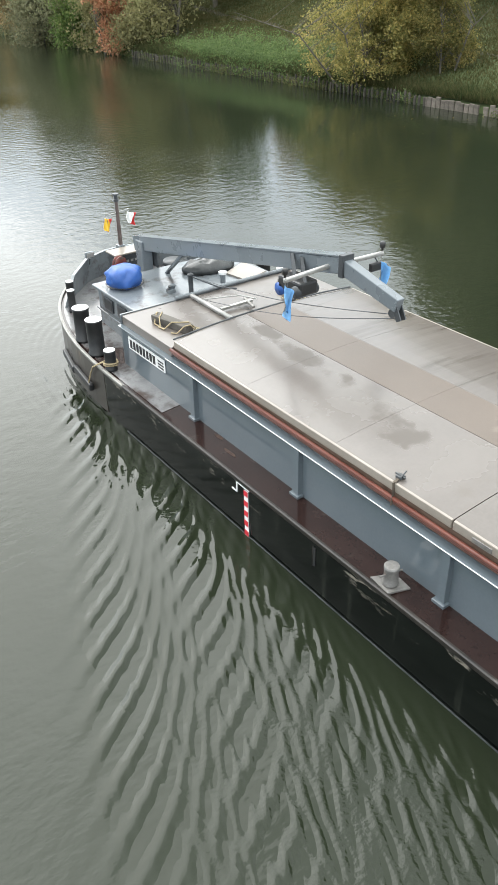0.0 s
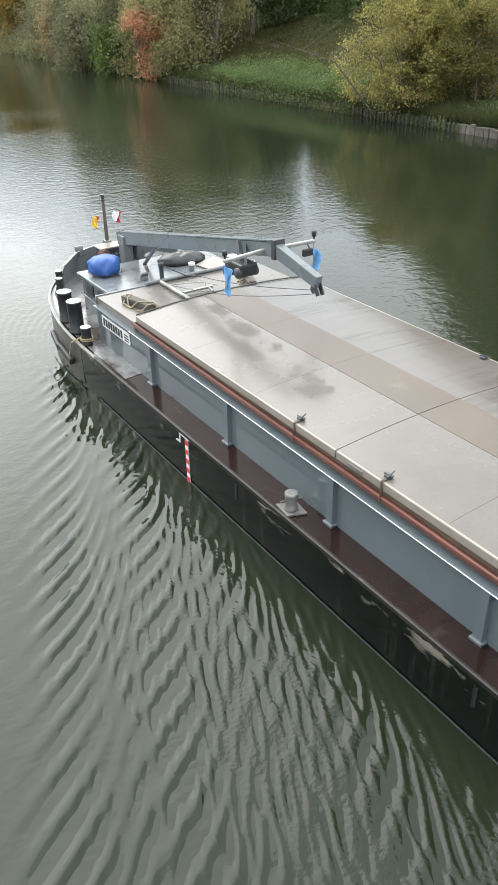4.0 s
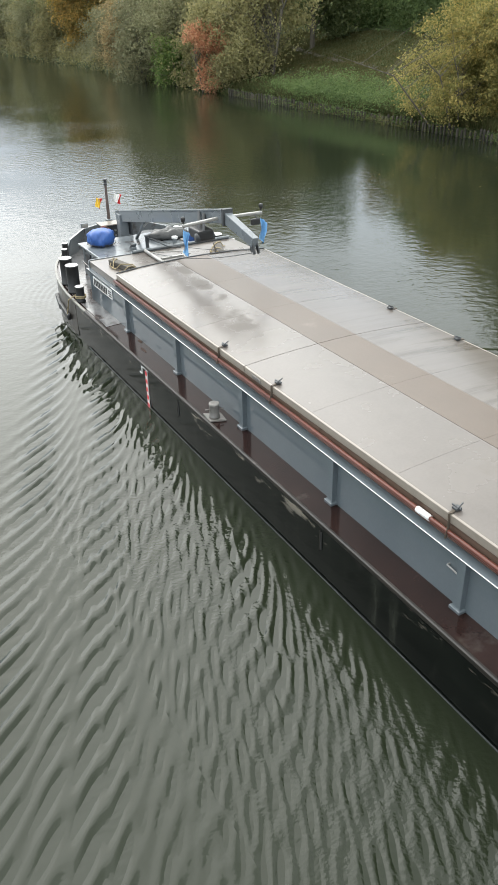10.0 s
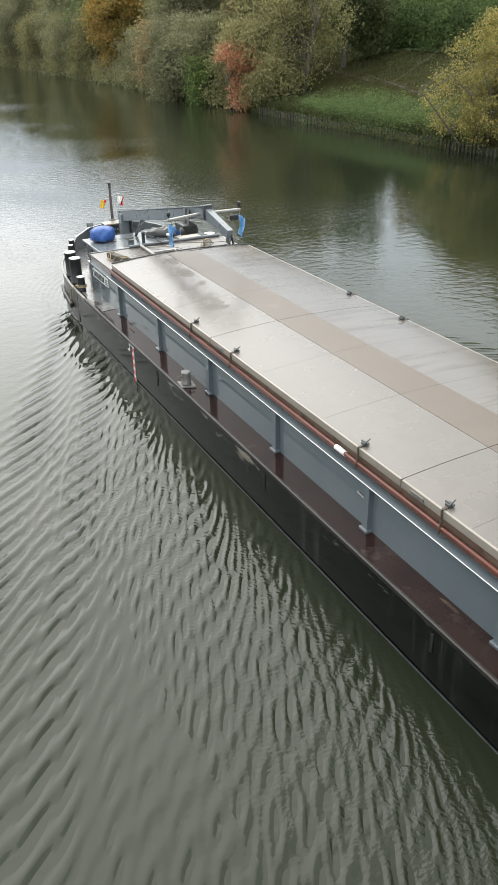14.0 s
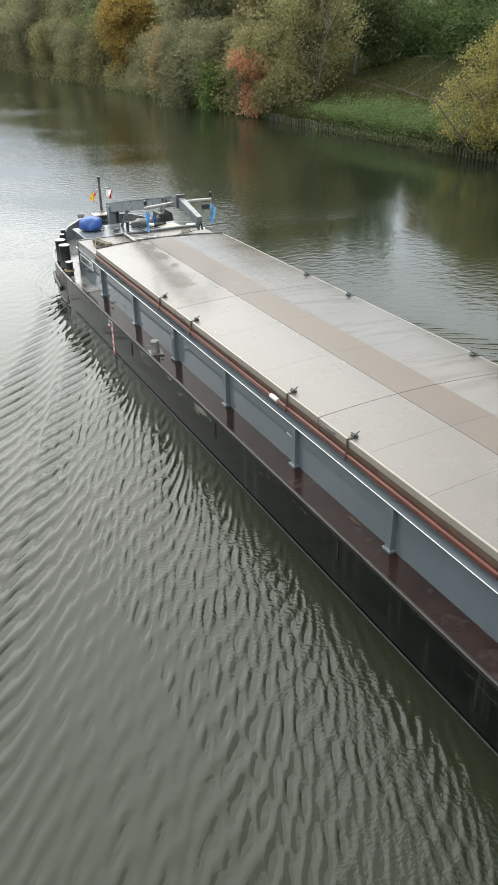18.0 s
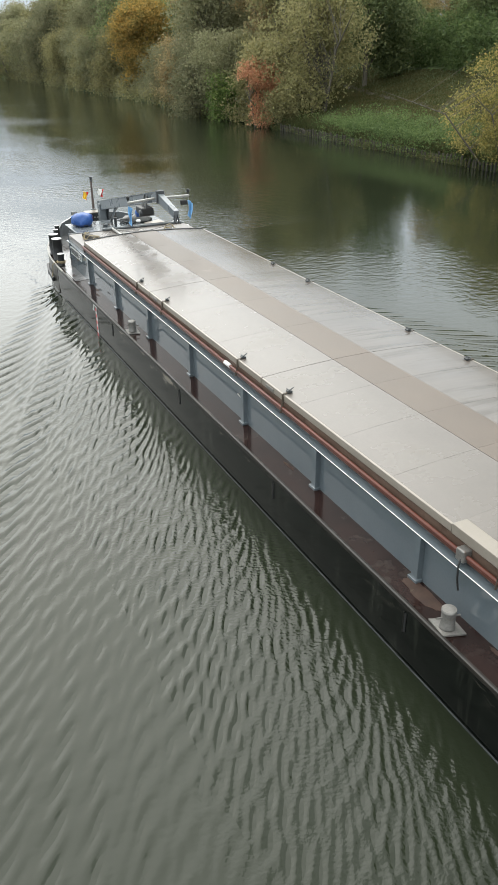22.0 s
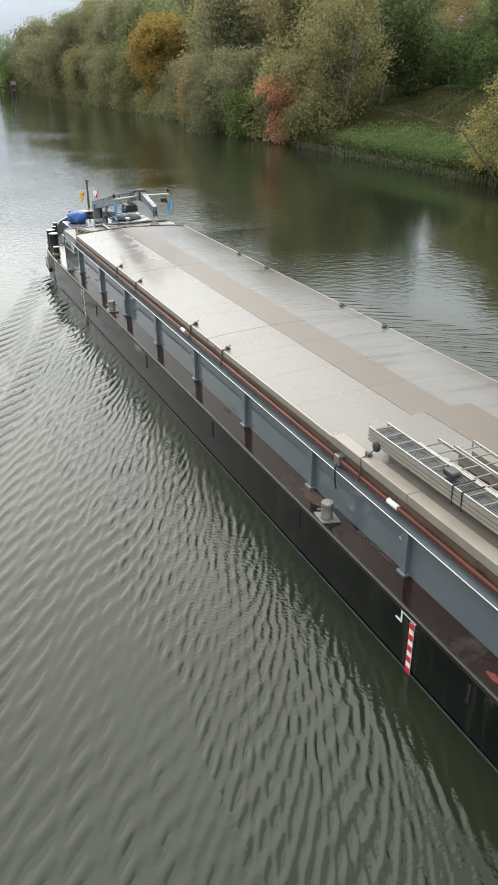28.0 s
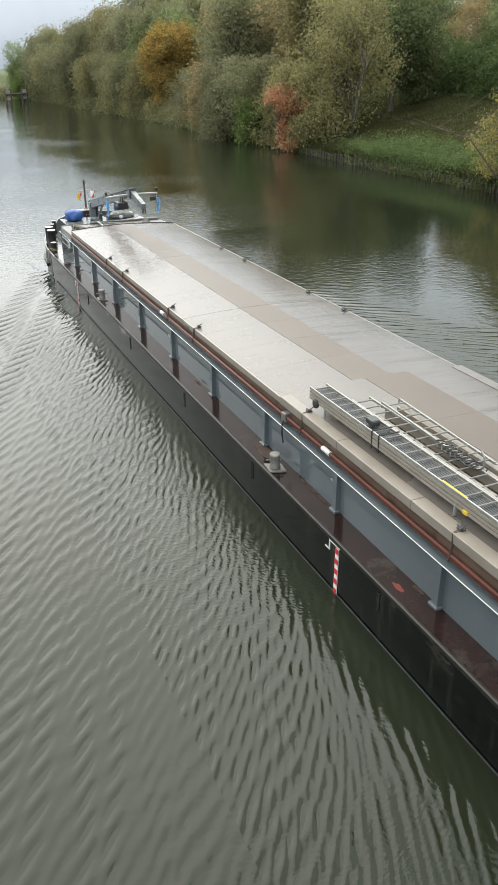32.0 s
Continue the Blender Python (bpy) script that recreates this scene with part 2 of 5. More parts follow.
def hull_wear(m):
    """Paint scraped off along the upper strake, and pale streaks run down the side."""
    n, l = m.node_tree.nodes, m.node_tree.links
    b = n["Principled BSDF"]
    tc = n.new("ShaderNodeTexCoord")
    out = b.inputs["Base Color"].links[0].from_socket
    for stretch, scale, lo, hi, colour, z0, z1 in (((1.5, 1.5, 0.12), 3.0, 0.54, 0.72, (0.028, 0.03, 0.024), -0.3, 0.1), ((1, 0.6, 2.2), 2.2, 0.57, 0.62, (0.2, 0.18, 0.15), 0.6, 0.86)):
        mp = n.new("ShaderNodeMapping")
        mp.inputs["Scale"].default_value = stretch
        t = n.new("ShaderNodeTexNoise")
        t.inputs["Scale"].default_value, t.inputs["Detail"].default_value, t.inputs["Roughness"].default_value = scale, 9.0, 0.68
        l.new(tc.outputs["Object"], mp.inputs[0])
        l.new(mp.outputs[0], t.inputs["Vector"])
        r = n.new("ShaderNodeMapRange")
        r.inputs[1].default_value, r.inputs[2].default_value = lo, hi
        l.new(t.outputs[0], r.inputs[0])
        z = n.new("ShaderNodeSeparateXYZ")
        l.new(tc.outputs["Object"], z.inputs[0])
        up_ = n.new("ShaderNodeMapRange")
        up_.inputs[1].default_value, up_.inputs[2].default_value = z0, z1
        l.new(z.outputs["Z"], up_.inputs[0])
        k = n.new("ShaderNodeMath")
        k.operation = "MULTIPLY"
        l.new(r.outputs[0], k.inputs[0])
        l.new(up_.outputs[0], k.inputs[1])
        if z0 > 0:                       # scraped mostly along the forward half
            fore = n.new("ShaderNodeMapRange")
            fore.inputs[1].default_value, fore.inputs[2].default_value, fore.inputs[3].default_value = -4.0, 1.0, 0.15
            l.new(z.outputs["Y"], fore.inputs[0])
            k2 = n.new("ShaderNodeMath")
            k2.operation = "MULTIPLY"
            l.new(k.outputs[0], k2.inputs[0])
            l.new(fore.outputs[0], k2.inputs[1])
            k = k2
        mx = n.new("ShaderNodeMix")
        mx.data_type = "RGBA"
        mx.inputs["B"].default_value = (*colour, 1)
        l.new(out, mx.inputs["A"])
        l.new(k.outputs[0], mx.inputs["Factor"])
        out = mx.outputs["Result"]
    l.new(out, b.inputs["Base Color"])


hull_wear(M_HULL)
M_DECK = surface("red_brown_deck_paint", (0.015, 0.008, 0.007), (0.026, 0.014, 0.012), 1.6, 0.12, 0, 0.05, 30, 0.07, (0.05, 0.04, 0.035), 1.7, 0.58, (1, 1, 1), 0, 0.32)
M_BOWDECK = surface("grey_wet_bow_deck", (0.12, 0.12, 0.125), (0.21, 0.21, 0.21), 1.4, 0.15, 0, 0.12, 30, 0.1, (0.05, 0.036, 0.032), 1.1, 0.48)
M_GUN = surface("scuffed_gunwale", (0.012, 0.011, 0.01), (0.03, 0.026, 0.022), 2.5, 0.45, 0.1, 0.5, 22, 0.15, (0.14, 0.125, 0.11), 2.6, 0.64, (1, 0.7, 2))
M_COAM = surface("blue_grey_paint", (0.1, 0.122, 0.138), (0.12, 0.143, 0.159), 0.8, 0.06, 0, 0.012, 25, 0.04, (0.1, 0.11, 0.11), 0.7, 0.72, (1, 1, 1), 0, 0.95)
M_GREY = surface("grey_paint", (0.12, 0.136, 0.148), (0.17, 0.185, 0.195), 1.6, 0.2, 0, 0.08, 30, 0.12, (0.075, 0.07, 0.068), 2.2, 0.54)
M_DARKGREY = surface("dark_grey_paint", (0.03, 0.033, 0.036), (0.065, 0.07, 0.075), 3, 0.45, 0, 0.1, 30, 0.1)
M_HATCH = surface("beige_hatch_sheet", (0.115, 0.101, 0.091), (0.142, 0.126, 0.114), 0.7, 0.26, 0, 0.03, 22, 0.13, (0.115, 0.098, 0.083), 0.75, 0.58, (1, 1, 1), 0.04)
M_HATCH_WET = surface("wet_hatch_sheet", (0.106, 0.093, 0.084), (0.13, 0.115, 0.104), 0.7, 0.19, 0, 0.3, 4, 0.1, (0.075, 0.064, 0.055), 0.8, 0.53, (0.4, 3.6, 1), 0.04)
M_HATCH_MARKED = surface("rain_marked_hatch_sheet", (0.115, 0.101, 0.091), (0.142, 0.126, 0.114), 0.7, 0.26, 0, 0.03, 22, 0.13, (0.115, 0.098, 0.083), 0.75, 0.58, (1, 1, 1), 0.04)
rain_trace(M_HATCH_MARKED)
M_BOWHULL = surface("worn_brown_grey_bow_plate", (0.02, 0.018, 0.015), (0.05, 0.043, 0.036), 1.6, 0.32, 0, 0.3, 16, 0.12, (0.14, 0.1, 0.07), 1.8, 0.6, (1, 1, 0.5))
M_STRIP = surface("tan_tread_plate", (0.108, 0.086, 0.07), (0.134, 0.108, 0.089), 0.8, 0.42, 0, 0.2, 60, 0.1, (0.19, 0.16, 0.135), 0.6, 0.66, (1, 1, 1), 0.04, 0.4)
M_LIP = surface("pale_beige_lip", (0.23, 0.203, 0.172), (0.285, 0.254, 0.218), 1.2, 0.35, 0, 0.1, 30, 0.1, (0.3, 0.25, 0.2), 1.5, 0.68)
M_RED = surface("rust_red_pipe", (0.092, 0.025, 0.0155), (0.128, 0.038, 0.024), 1.5, 0.4, 0, 0.12, 30, 0.1, (0.14, 0.06, 0.04), 2, 0.62)
M_RAIL = surface("brown_red_rail_paint", (0.1, 0.066, 0.05), (0.14, 0.095, 0.072), 1.5, 0.45, 0, 0.12, 30, 0.1, (0.06, 0.035, 0.026), 2, 0.55)
M_WHITE = surface("white_paint", (0.72, 0.72, 0.71), (0.82, 0.82, 0.81), 3, 0.4, 0, 0.08, 30, 0.1, (0.45, 0.4, 0.36), 2.5, 0.7)
M_BLACK = surface("black_paint", (0.012, 0.012, 0.013), (0.03, 0.03, 0.03), 4, 0.45, 0, 0.1)
M_ALU = surface("dull_aluminium", (0.3, 0.295, 0.28), (0.42, 0.415, 0.4), 6, 0.45, 0.6, 0.08, 50)
M_STEEL = surface("worn_steel", (0.17, 0.163, 0.155), (0.28, 0.27, 0.255), 5, 0.45, 0.4, 0.2, 40, 0.1, (0.2, 0.12, 0.08), 4, 0.62)
M_SCALE_RED = surface("red_scale_paint", (0.5, 0.02, 0.03), (0.6, 0.03, 0.045), 5, 0.4, 0, 0.08)
M_BLUETARP = surface("blue_tarpaulin", (0.02, 0.07, 0.26), (0.035, 0.11, 0.36), 5, 0.45, 0, 0.5, 12)
M_LIGHTBLUE = surface("light_blue_cloth", (0.16, 0.36, 0.62), (0.26, 0.48, 0.72), 6, 0.7, 0, 0.3, 20)
M_BLACKTARP = surface("black_plastic_sheet", (0.022, 0.024, 0.024), (0.05, 0.052, 0.052), 5, 0.35, 0, 0.6, 10)
M_MAST = surface("brown_grey_mast_paint", (0.07, 0.055, 0.05), (0.12, 0.09, 0.08), 4, 0.5, 0, 0.1, 30, 0.1, (0.16, 0.06, 0.04), 3, 0.62)
M_RIM = surface("pale_worn_rim", (0.16, 0.16, 0.145), (0.26, 0.25, 0.225), 3, 0.4, 0, 0.15, 30, 0.1, (0.06, 0.05, 0.04), 3, 0.58)
M_BOOM = surface("blue_grey_boom_paint", (0.125, 0.143, 0.157), (0.158, 0.176, 0.19), 1.2, 0.28, 0, 0.06, 30, 0.1, (0.1, 0.1, 0.1), 2.2, 0.7)
M_RUST = surface("rust_stain", (0.035, 0.018, 0.013), (0.06, 0.034, 0.024), 6, 0.7, 0, 0.4, 30, 0.1, (0.15, 0.12, 0.08), 5, 0.58)
M_RUSTRED = surface("faded_red_paint", (0.13, 0.025, 0.018), (0.18, 0.04, 0.028), 8, 0.5, 0, 0.2, 30, 0.1, (0.04, 0.02, 0.015), 6, 0.5)
M_ROPE = surface("worn_rope", (0.28, 0.22, 0.13), (0.4, 0.33, 0.2), 20, 0.85, 0, 0.5, 90)
M_WOOD = surface("weathered_dark_wood", (0.05, 0.045, 0.04), (0.11, 0.1, 0.085), 6, 0.8, 0, 0.5, 40, 0.1, None, 1, 0.6, (1, 0.2, 1))
M_WEB = surface("dark_webbing", (0.05, 0.04, 0.03), (0.1, 0.08, 0.06), 9, 0.85, 0, 0.4, 60)
M_YELLOW = surface("yellow_plastic", (0.65, 0.45, 0.03), (0.75, 0.52, 0.05), 5, 0.5, 0, 0.05)
M_FLAGRED = surface("red_flag_cloth", (0.5, 0.03, 0.03), (0.6, 0.05, 0.05), 8, 0.7, 0, 0.2)
M_PILE = surface("grey_weathered_pile", (0.035, 0.032, 0.026), (0.085, 0.075, 0.06), 3, 0.85, 0, 0.6, 25, 0.1, (0.05, 0.055, 0.03), 1.5, 0.52, (1, 1, 0.5), 0.35)
M_BOARD = surface("pale_bank_board", (0.1, 0.085, 0.07), (0.2, 0.172, 0.14), 3, 0.85, 0, 0.5, 20, 0.1, (0.12, 0.11, 0.08), 1.2, 0.55, (1, 1, 1), 0.2)
M_BARK = surface("grey_brown_bark", (0.075, 0.065, 0.05), (0.17, 0.155, 0.125), 5, 0.9, 0, 0.8, 25, 0.1, (0.06, 0.075, 0.035), 1.5, 0.58, (1, 1, 0.3))
M_GROUND = surface("grassy_earth", (0.044, 0.066, 0.02), (0.072, 0.096, 0.032), 0.35, 0.9, 0, 0.8, 9, 0.05, (0.07, 0.062, 0.032), 0.22, 0.62)
M_PATH = surface("trodden_earth_path", (0.045, 0.04, 0.03), (0.075, 0.066, 0.052), 1.2, 0.9, 0, 0.6, 14, 0.05)
L_WILLOW = leafy("yellow_green_leaves", (0.125, 0.136, 0.046), (0.25, 0.235, 0.078), (0.45, 0.36, 0.125))
L_GOLD = leafy("golden_leaves", (0.16, 0.165, 0.055), (0.36, 0.27, 0.085), (0.56, 0.36, 0.1))
L_ORANGE = leafy("orange_red_leaves", (0.33, 0.175, 0.098), (0.54, 0.265, 0.155), (0.62, 0.39, 0.225))
L_GREEN = leafy("green_leaves", (0.085, 0.135, 0.04), (0.15, 0.22, 0.065), (0.25, 0.31, 0.1))
L_DARK = leafy("dark_green_leaves", (0.1, 0.135, 0.064), (0.18, 0.226, 0.102), (0.275, 0.32, 0.145))
L_IVY = leafy("ivy_leaves", (0.075, 0.118, 0.044), (0.135, 0.198, 0.072), (0.21, 0.275, 0.105))
L_OLIVE = leafy("olive_brown_leaves", (0.166, 0.168, 0.08), (0.252, 0.24, 0.113), (0.335, 0.3, 0.145))
L_GREY = leafy("grey_green_leaves", (0.158, 0.168, 0.094), (0.222, 0.225, 0.125), (0.285, 0.272, 0.16))
L_BROWN = leafy("brown_autumn_leaves", (0.22, 0.175, 0.09), (0.37, 0.29, 0.15), (0.48, 0.38, 0.2))


# ---- mesh helpers ----
def thing(name, label, category, at=(0, 0, 0), group="", kind=""):
    ob = new(name)
    ob.matrix_world = Matrix.Translation(at)
    return tagged(ob, label, category, group, kind)


def part(name, bm, material, parent, label="", smooth=False):
    me = bpy.data.meshes.new(name)
    bm.to_mesh(me)
    bm.free()
    me.materials.append(material)
    if smooth:
        me.polygons.foreach_set("use_smooth", [True] * len(me.polygons))
    ob = new(name, me)
    ob.parent = parent
    if label:
        ob["label"] = label
    return ob


def box(bm, x0, x1, y0, y1, z0, z1, bevel=0.0, m=None):
    r = bmesh.ops.create_cube(bm, size=1.0)
    vs = r["verts"]
    for v in vs:
        v.co = Vector((x0 + (v.co.x + 0.5) * (x1 - x0), y0 + (v.co.y + 0.5) * (y1 - y0), z0 + (v.co.z + 0.5) * (z1 - z0)))
    if bevel:
        es = list({e for v in vs for e in v.link_edges})
        r = bmesh.ops.bevel(bm, geom=es, offset=bevel, segments=2, affect="EDGES", profile=0.5)
        vs = list({v for f in r["faces"] for v in f.verts} | {v for v in vs if v.is_valid})
    if m is not None:
        bmesh.ops.transform(bm, matrix=m, verts=vs)
    return bm


def boxed(*a, **k):
    return box(bmesh.new(), *a, **k)


def rod(bm, p, q, r0, r1=None, seg=10):
    """A round bar from p to q."""
    p, q = Vector(p), Vector(q)
    r1 = r0 if r1 is None else r1
    d = q - p
    m = Matrix.Translation((p + q) / 2) @ d.to_track_quat("Z", "Y").to_matrix().to_4x4()
    bmesh.ops.create_cone(bm, cap_ends=True, segments=seg, radius1=r0, radius2=r1, depth=d.length, matrix=m)
    return bm


def rods(points, r, seg=8, closed=False):
    bm = bmesh.new()
    pts = list(points) + ([points[0]] if closed else [])
    for a, b in zip(pts, pts[1:]):
        rod(bm, a, b, r, r, seg)
    return bm


def beam(bm, p, q, w, h, up=(0, 0, 1), bevel=0.0, taper=1.0):
    """A bar of rectangular section from p to q."""
    p, q = Vector(p), Vector(q)
    d = (q - p)
    y = d.normalized()
    x = y.cross(Vector(up)).normalized()
    z = x.cross(y)
    m = Matrix((x, y, z)).transposed().to_4x4()
    m.translation = p
    r = bmesh.ops.create_cube(bm, size=1.0)
    for v in r["verts"]:
        k = 1.0 if v.co.y < 0 else taper
        v.co = Vector((v.co.x * w * k, (v.co.y + 0.5) * d.length, v.co.z * h * k))
    vs = r["verts"]
    if bevel:
        es = list({e for v in vs for e in v.link_edges})
        r = bmesh.ops.bevel(bm, geom=es, offset=bevel, segments=2, affect="EDGES", profile=0.5)
        vs = list({v for f in r["faces"] for v in f.verts} | {v for v in vs if v.is_valid})
    bmesh.ops.transform(bm, matrix=m, verts=vs)
    return bm


def lathe(profile, seg=24, at=(0, 0, 0)):
    """A turned body from (radius, height) pairs."""
    bm = bmesh.new()
    rings = []
    for r, z in profile:
        rings.append([bm.verts.new((at[0] + r * math.cos(2 * math.pi * i / seg), at[1] + r * math.sin(2 * math.pi * i / seg), at[2] + z)) for i in range(seg)])
    for a, b in zip(rings, rings[1:]):
        for i in range(seg):
            bm.faces.new((a[i], a[(i + 1) % seg], b[(i + 1) % seg], b[i]))
    bm.faces.new(rings[0][::-1])
    bm.faces.new(rings[-1])
    return bm


def slab(outline, z0, z1):
    """A flat body with the given outline (counter-clockwise x, y pairs)."""
    bm = bmesh.new()
    lo = [bm.verts.new((x, y, z0)) for x, y in outline]
    hi = [bm.verts.new((x, y, z1)) for x, y in outline]
    bm.faces.new(hi)
    bm.faces.new(lo[::-1])
    for i in range(len(lo)):
        j = (i + 1) % len(lo)
        bm.faces.new((lo[i], lo[j], hi[j], hi[i]))
    return bm


def sweep(path, section):
    """A section of (out, up) pairs swept along a level path of (x, y, z), out to the left of its way."""
    bm = bmesh.new()
    rings = []
    n = len(path)
    for i, p in enumerate(path):
        a, b = Vector(path[max(0, i - 1)]), Vector(path[min(n - 1, i + 1)])
        d = (b - a)
        d.z = 0
        d.normalize()
        out = Vector((-d.y, d.x, 0))
        rings.append([bm.verts.new(Vector(p) + out * o + Vector((0, 0, u))) for o, u in section])
    k = len(section)
    for a, b in zip(rings, rings[1:]):
        for i in range(k):
            bm.faces.new((a[i], b[i], b[(i + 1) % k], a[(i + 1) % k]))
    bm.faces.new(rings[0])
    bm.faces.new(rings[-1][::-1])
    bmesh.ops.recalc_face_normals(bm, faces=bm.faces)
    return bm


# ---- water and ground ----
BANK_X = 38.0


def bank_edge(y):
    """The x of the near edge of the bank at y: straight, then bending over to close the reach."""
    e = BANK_X + 2.5 * max(0.0, min(1.0, (y - 60) / 60.0))
    if y > 215:
        e -= 0.010 * (y - 215) ** 2
    return e


def ground_height(x, y):
    d = x - bank_edge(y)
    if d < 0.25:
        return max(-2.5, -0.9 + d * 0.8)
    z = 0.5 + 1.7 * min(1.0, d / 5.5) + 0.3 * min(1.0, max(0, d - 5.5) / 3)
    hill = min(1.0, max(0.0, (d - 7 - 0.04 * max(0, y - 30)) / 17.0))
    z += 3.6 * hill * hill * (3 - 2 * hill)
    return z + 0.18 * noise.noise(Vector((x * 0.25, y * 0.25, 0))) * min(1, d / 2)


def grid_sheet(name, xs, ys, height, material, kind="structure", label="", category=""):
    verts = [(x, y, height(x, y)) for y in ys for x in xs]
    nx = len(xs)
    faces = [(j * nx + i, j * nx + i + 1, (j + 1) * nx + i + 1, (j + 1) * nx + i) for j in range(len(ys) - 1) for i in range(nx - 1)]
    me = bpy.data.meshes.new(name)
    me.from_pydata(verts, [], faces)
    me.polygons.foreach_set("use_smooth", [True] * len(me.polygons))
    me.materials.append(material)
    return tagged(new(name, me), label, category, "", kind)


xs = [-2500, -800, -300, -120, -60, -40] + [-20 + 3 * i for i in range(18)] + [34.5 + 0.5 * i for i in range(56)] + [63 + 2 * i for i in range(20)] + [110, 150, 300, 800, 2500]
ys = [-2500, -600, -150, -60, -30] + [-20 + 1.25 * i for i in range(105)] + [112 + 3 * i for i in range(66)] + [330, 380, 500, 900, 2500]
ground = grid_sheet("ground", xs, ys, ground_height, M_GROUND, "structure", "grassy canal bank rising to a wooded slope", "ground")
water = grid_sheet("water", [-2500, -300, -60, 0, 40, 90, 2500], [-2500, -300, -40, 0, 60, 150, 320, 2500], lambda x, y: 0.0, M_WATER, "structure", "murky olive-green canal water with small ripples", "water")

# ---- the wake: it keeps its shape and goes along with the barge ----
# where trains of ship waves start: metres behind the stem, metres off the hull, steepness, wave length along the track
SOURCES = ((2.0, 0.0, 0.29, 0.6), (5.7, 0.0, 0.36, 0.58), (8.6, 0.0, 0.32, 0.58), (11.6, 0.0, 0.33, 0.55), (14.5, 0.0, 0.33, 0.5), (17.5, 0.1, 0.32, 0.44), (20.5, 0.0, 0.3, 0.42), (23.5, 0.0, 0.28, 0.42))


def ship_waves(out, aft, start, off, steep, length, seed):
    """Standing waves behind one source: crests that spread slantwise up to the wedge, and those that cross the track."""
    k0 = 2 * math.pi / length
    u, v = np.maximum(aft - start, 0.02), np.maximum(out - off, 0.0) * 0.92
    t = v / u
    edge = 1 / math.sqrt(8)
    tc = np.clip(t, 0.02, edge)
    root = np.sqrt(np.maximum(0, 1 - 8 * tc * tc))
    r = np.hypot(u, v)
    fall = (np.maximum(r, 1.0) / 6.0) ** -0.2 * np.clip(r / 1.5, 0, 1) * (1 - 0.15 * np.clip((r - 12) / 9, 0, 1))
    beyond = np.exp(-(np.maximum(t - edge, 0) * u / 0.45) ** 2)
    wob = 0.7 * np.sin(0.5 * out + 0.33 * aft + seed) + 0.6 * np.sin(0.9 * out - 0.55 * aft + 2.3 * seed)
    lull = 0.72 + 0.28 * np.sin(0.8 * out + 0.62 * aft * math.cos(seed) + 1.9 * seed + 0.8 * np.sin(0.5 * aft + seed))
    z = np.zeros_like(out)
    for sign, share in ((1, 1.0), (-1, 0.4)):
        T = (1 + sign * root) / (4 * tc)
        sec = np.sqrt(1 + T * T)
        k = k0 * sec * sec
        if sign > 0:
            span = np.clip((3.0 - T) / 1.8, 0, 1) / np.sqrt(0.4 + root)
            if start > 8:                # farther aft only the slant, short waves count
                span *= np.clip((T - 0.8) / 0.6, 0.15, 1)
        else:
            span = np.clip((T - 0.3) / 0.35, 0, 1)
        phase = k0 * sec * (u - v * T) + wob + (0 if sign > 0 else 1.4)
        z += share * steep / k * span * (np.sin(phase) - 0.2 * np.cos(2 * phase))      # crests sharper than troughs
    return z * fall * beyond * lull


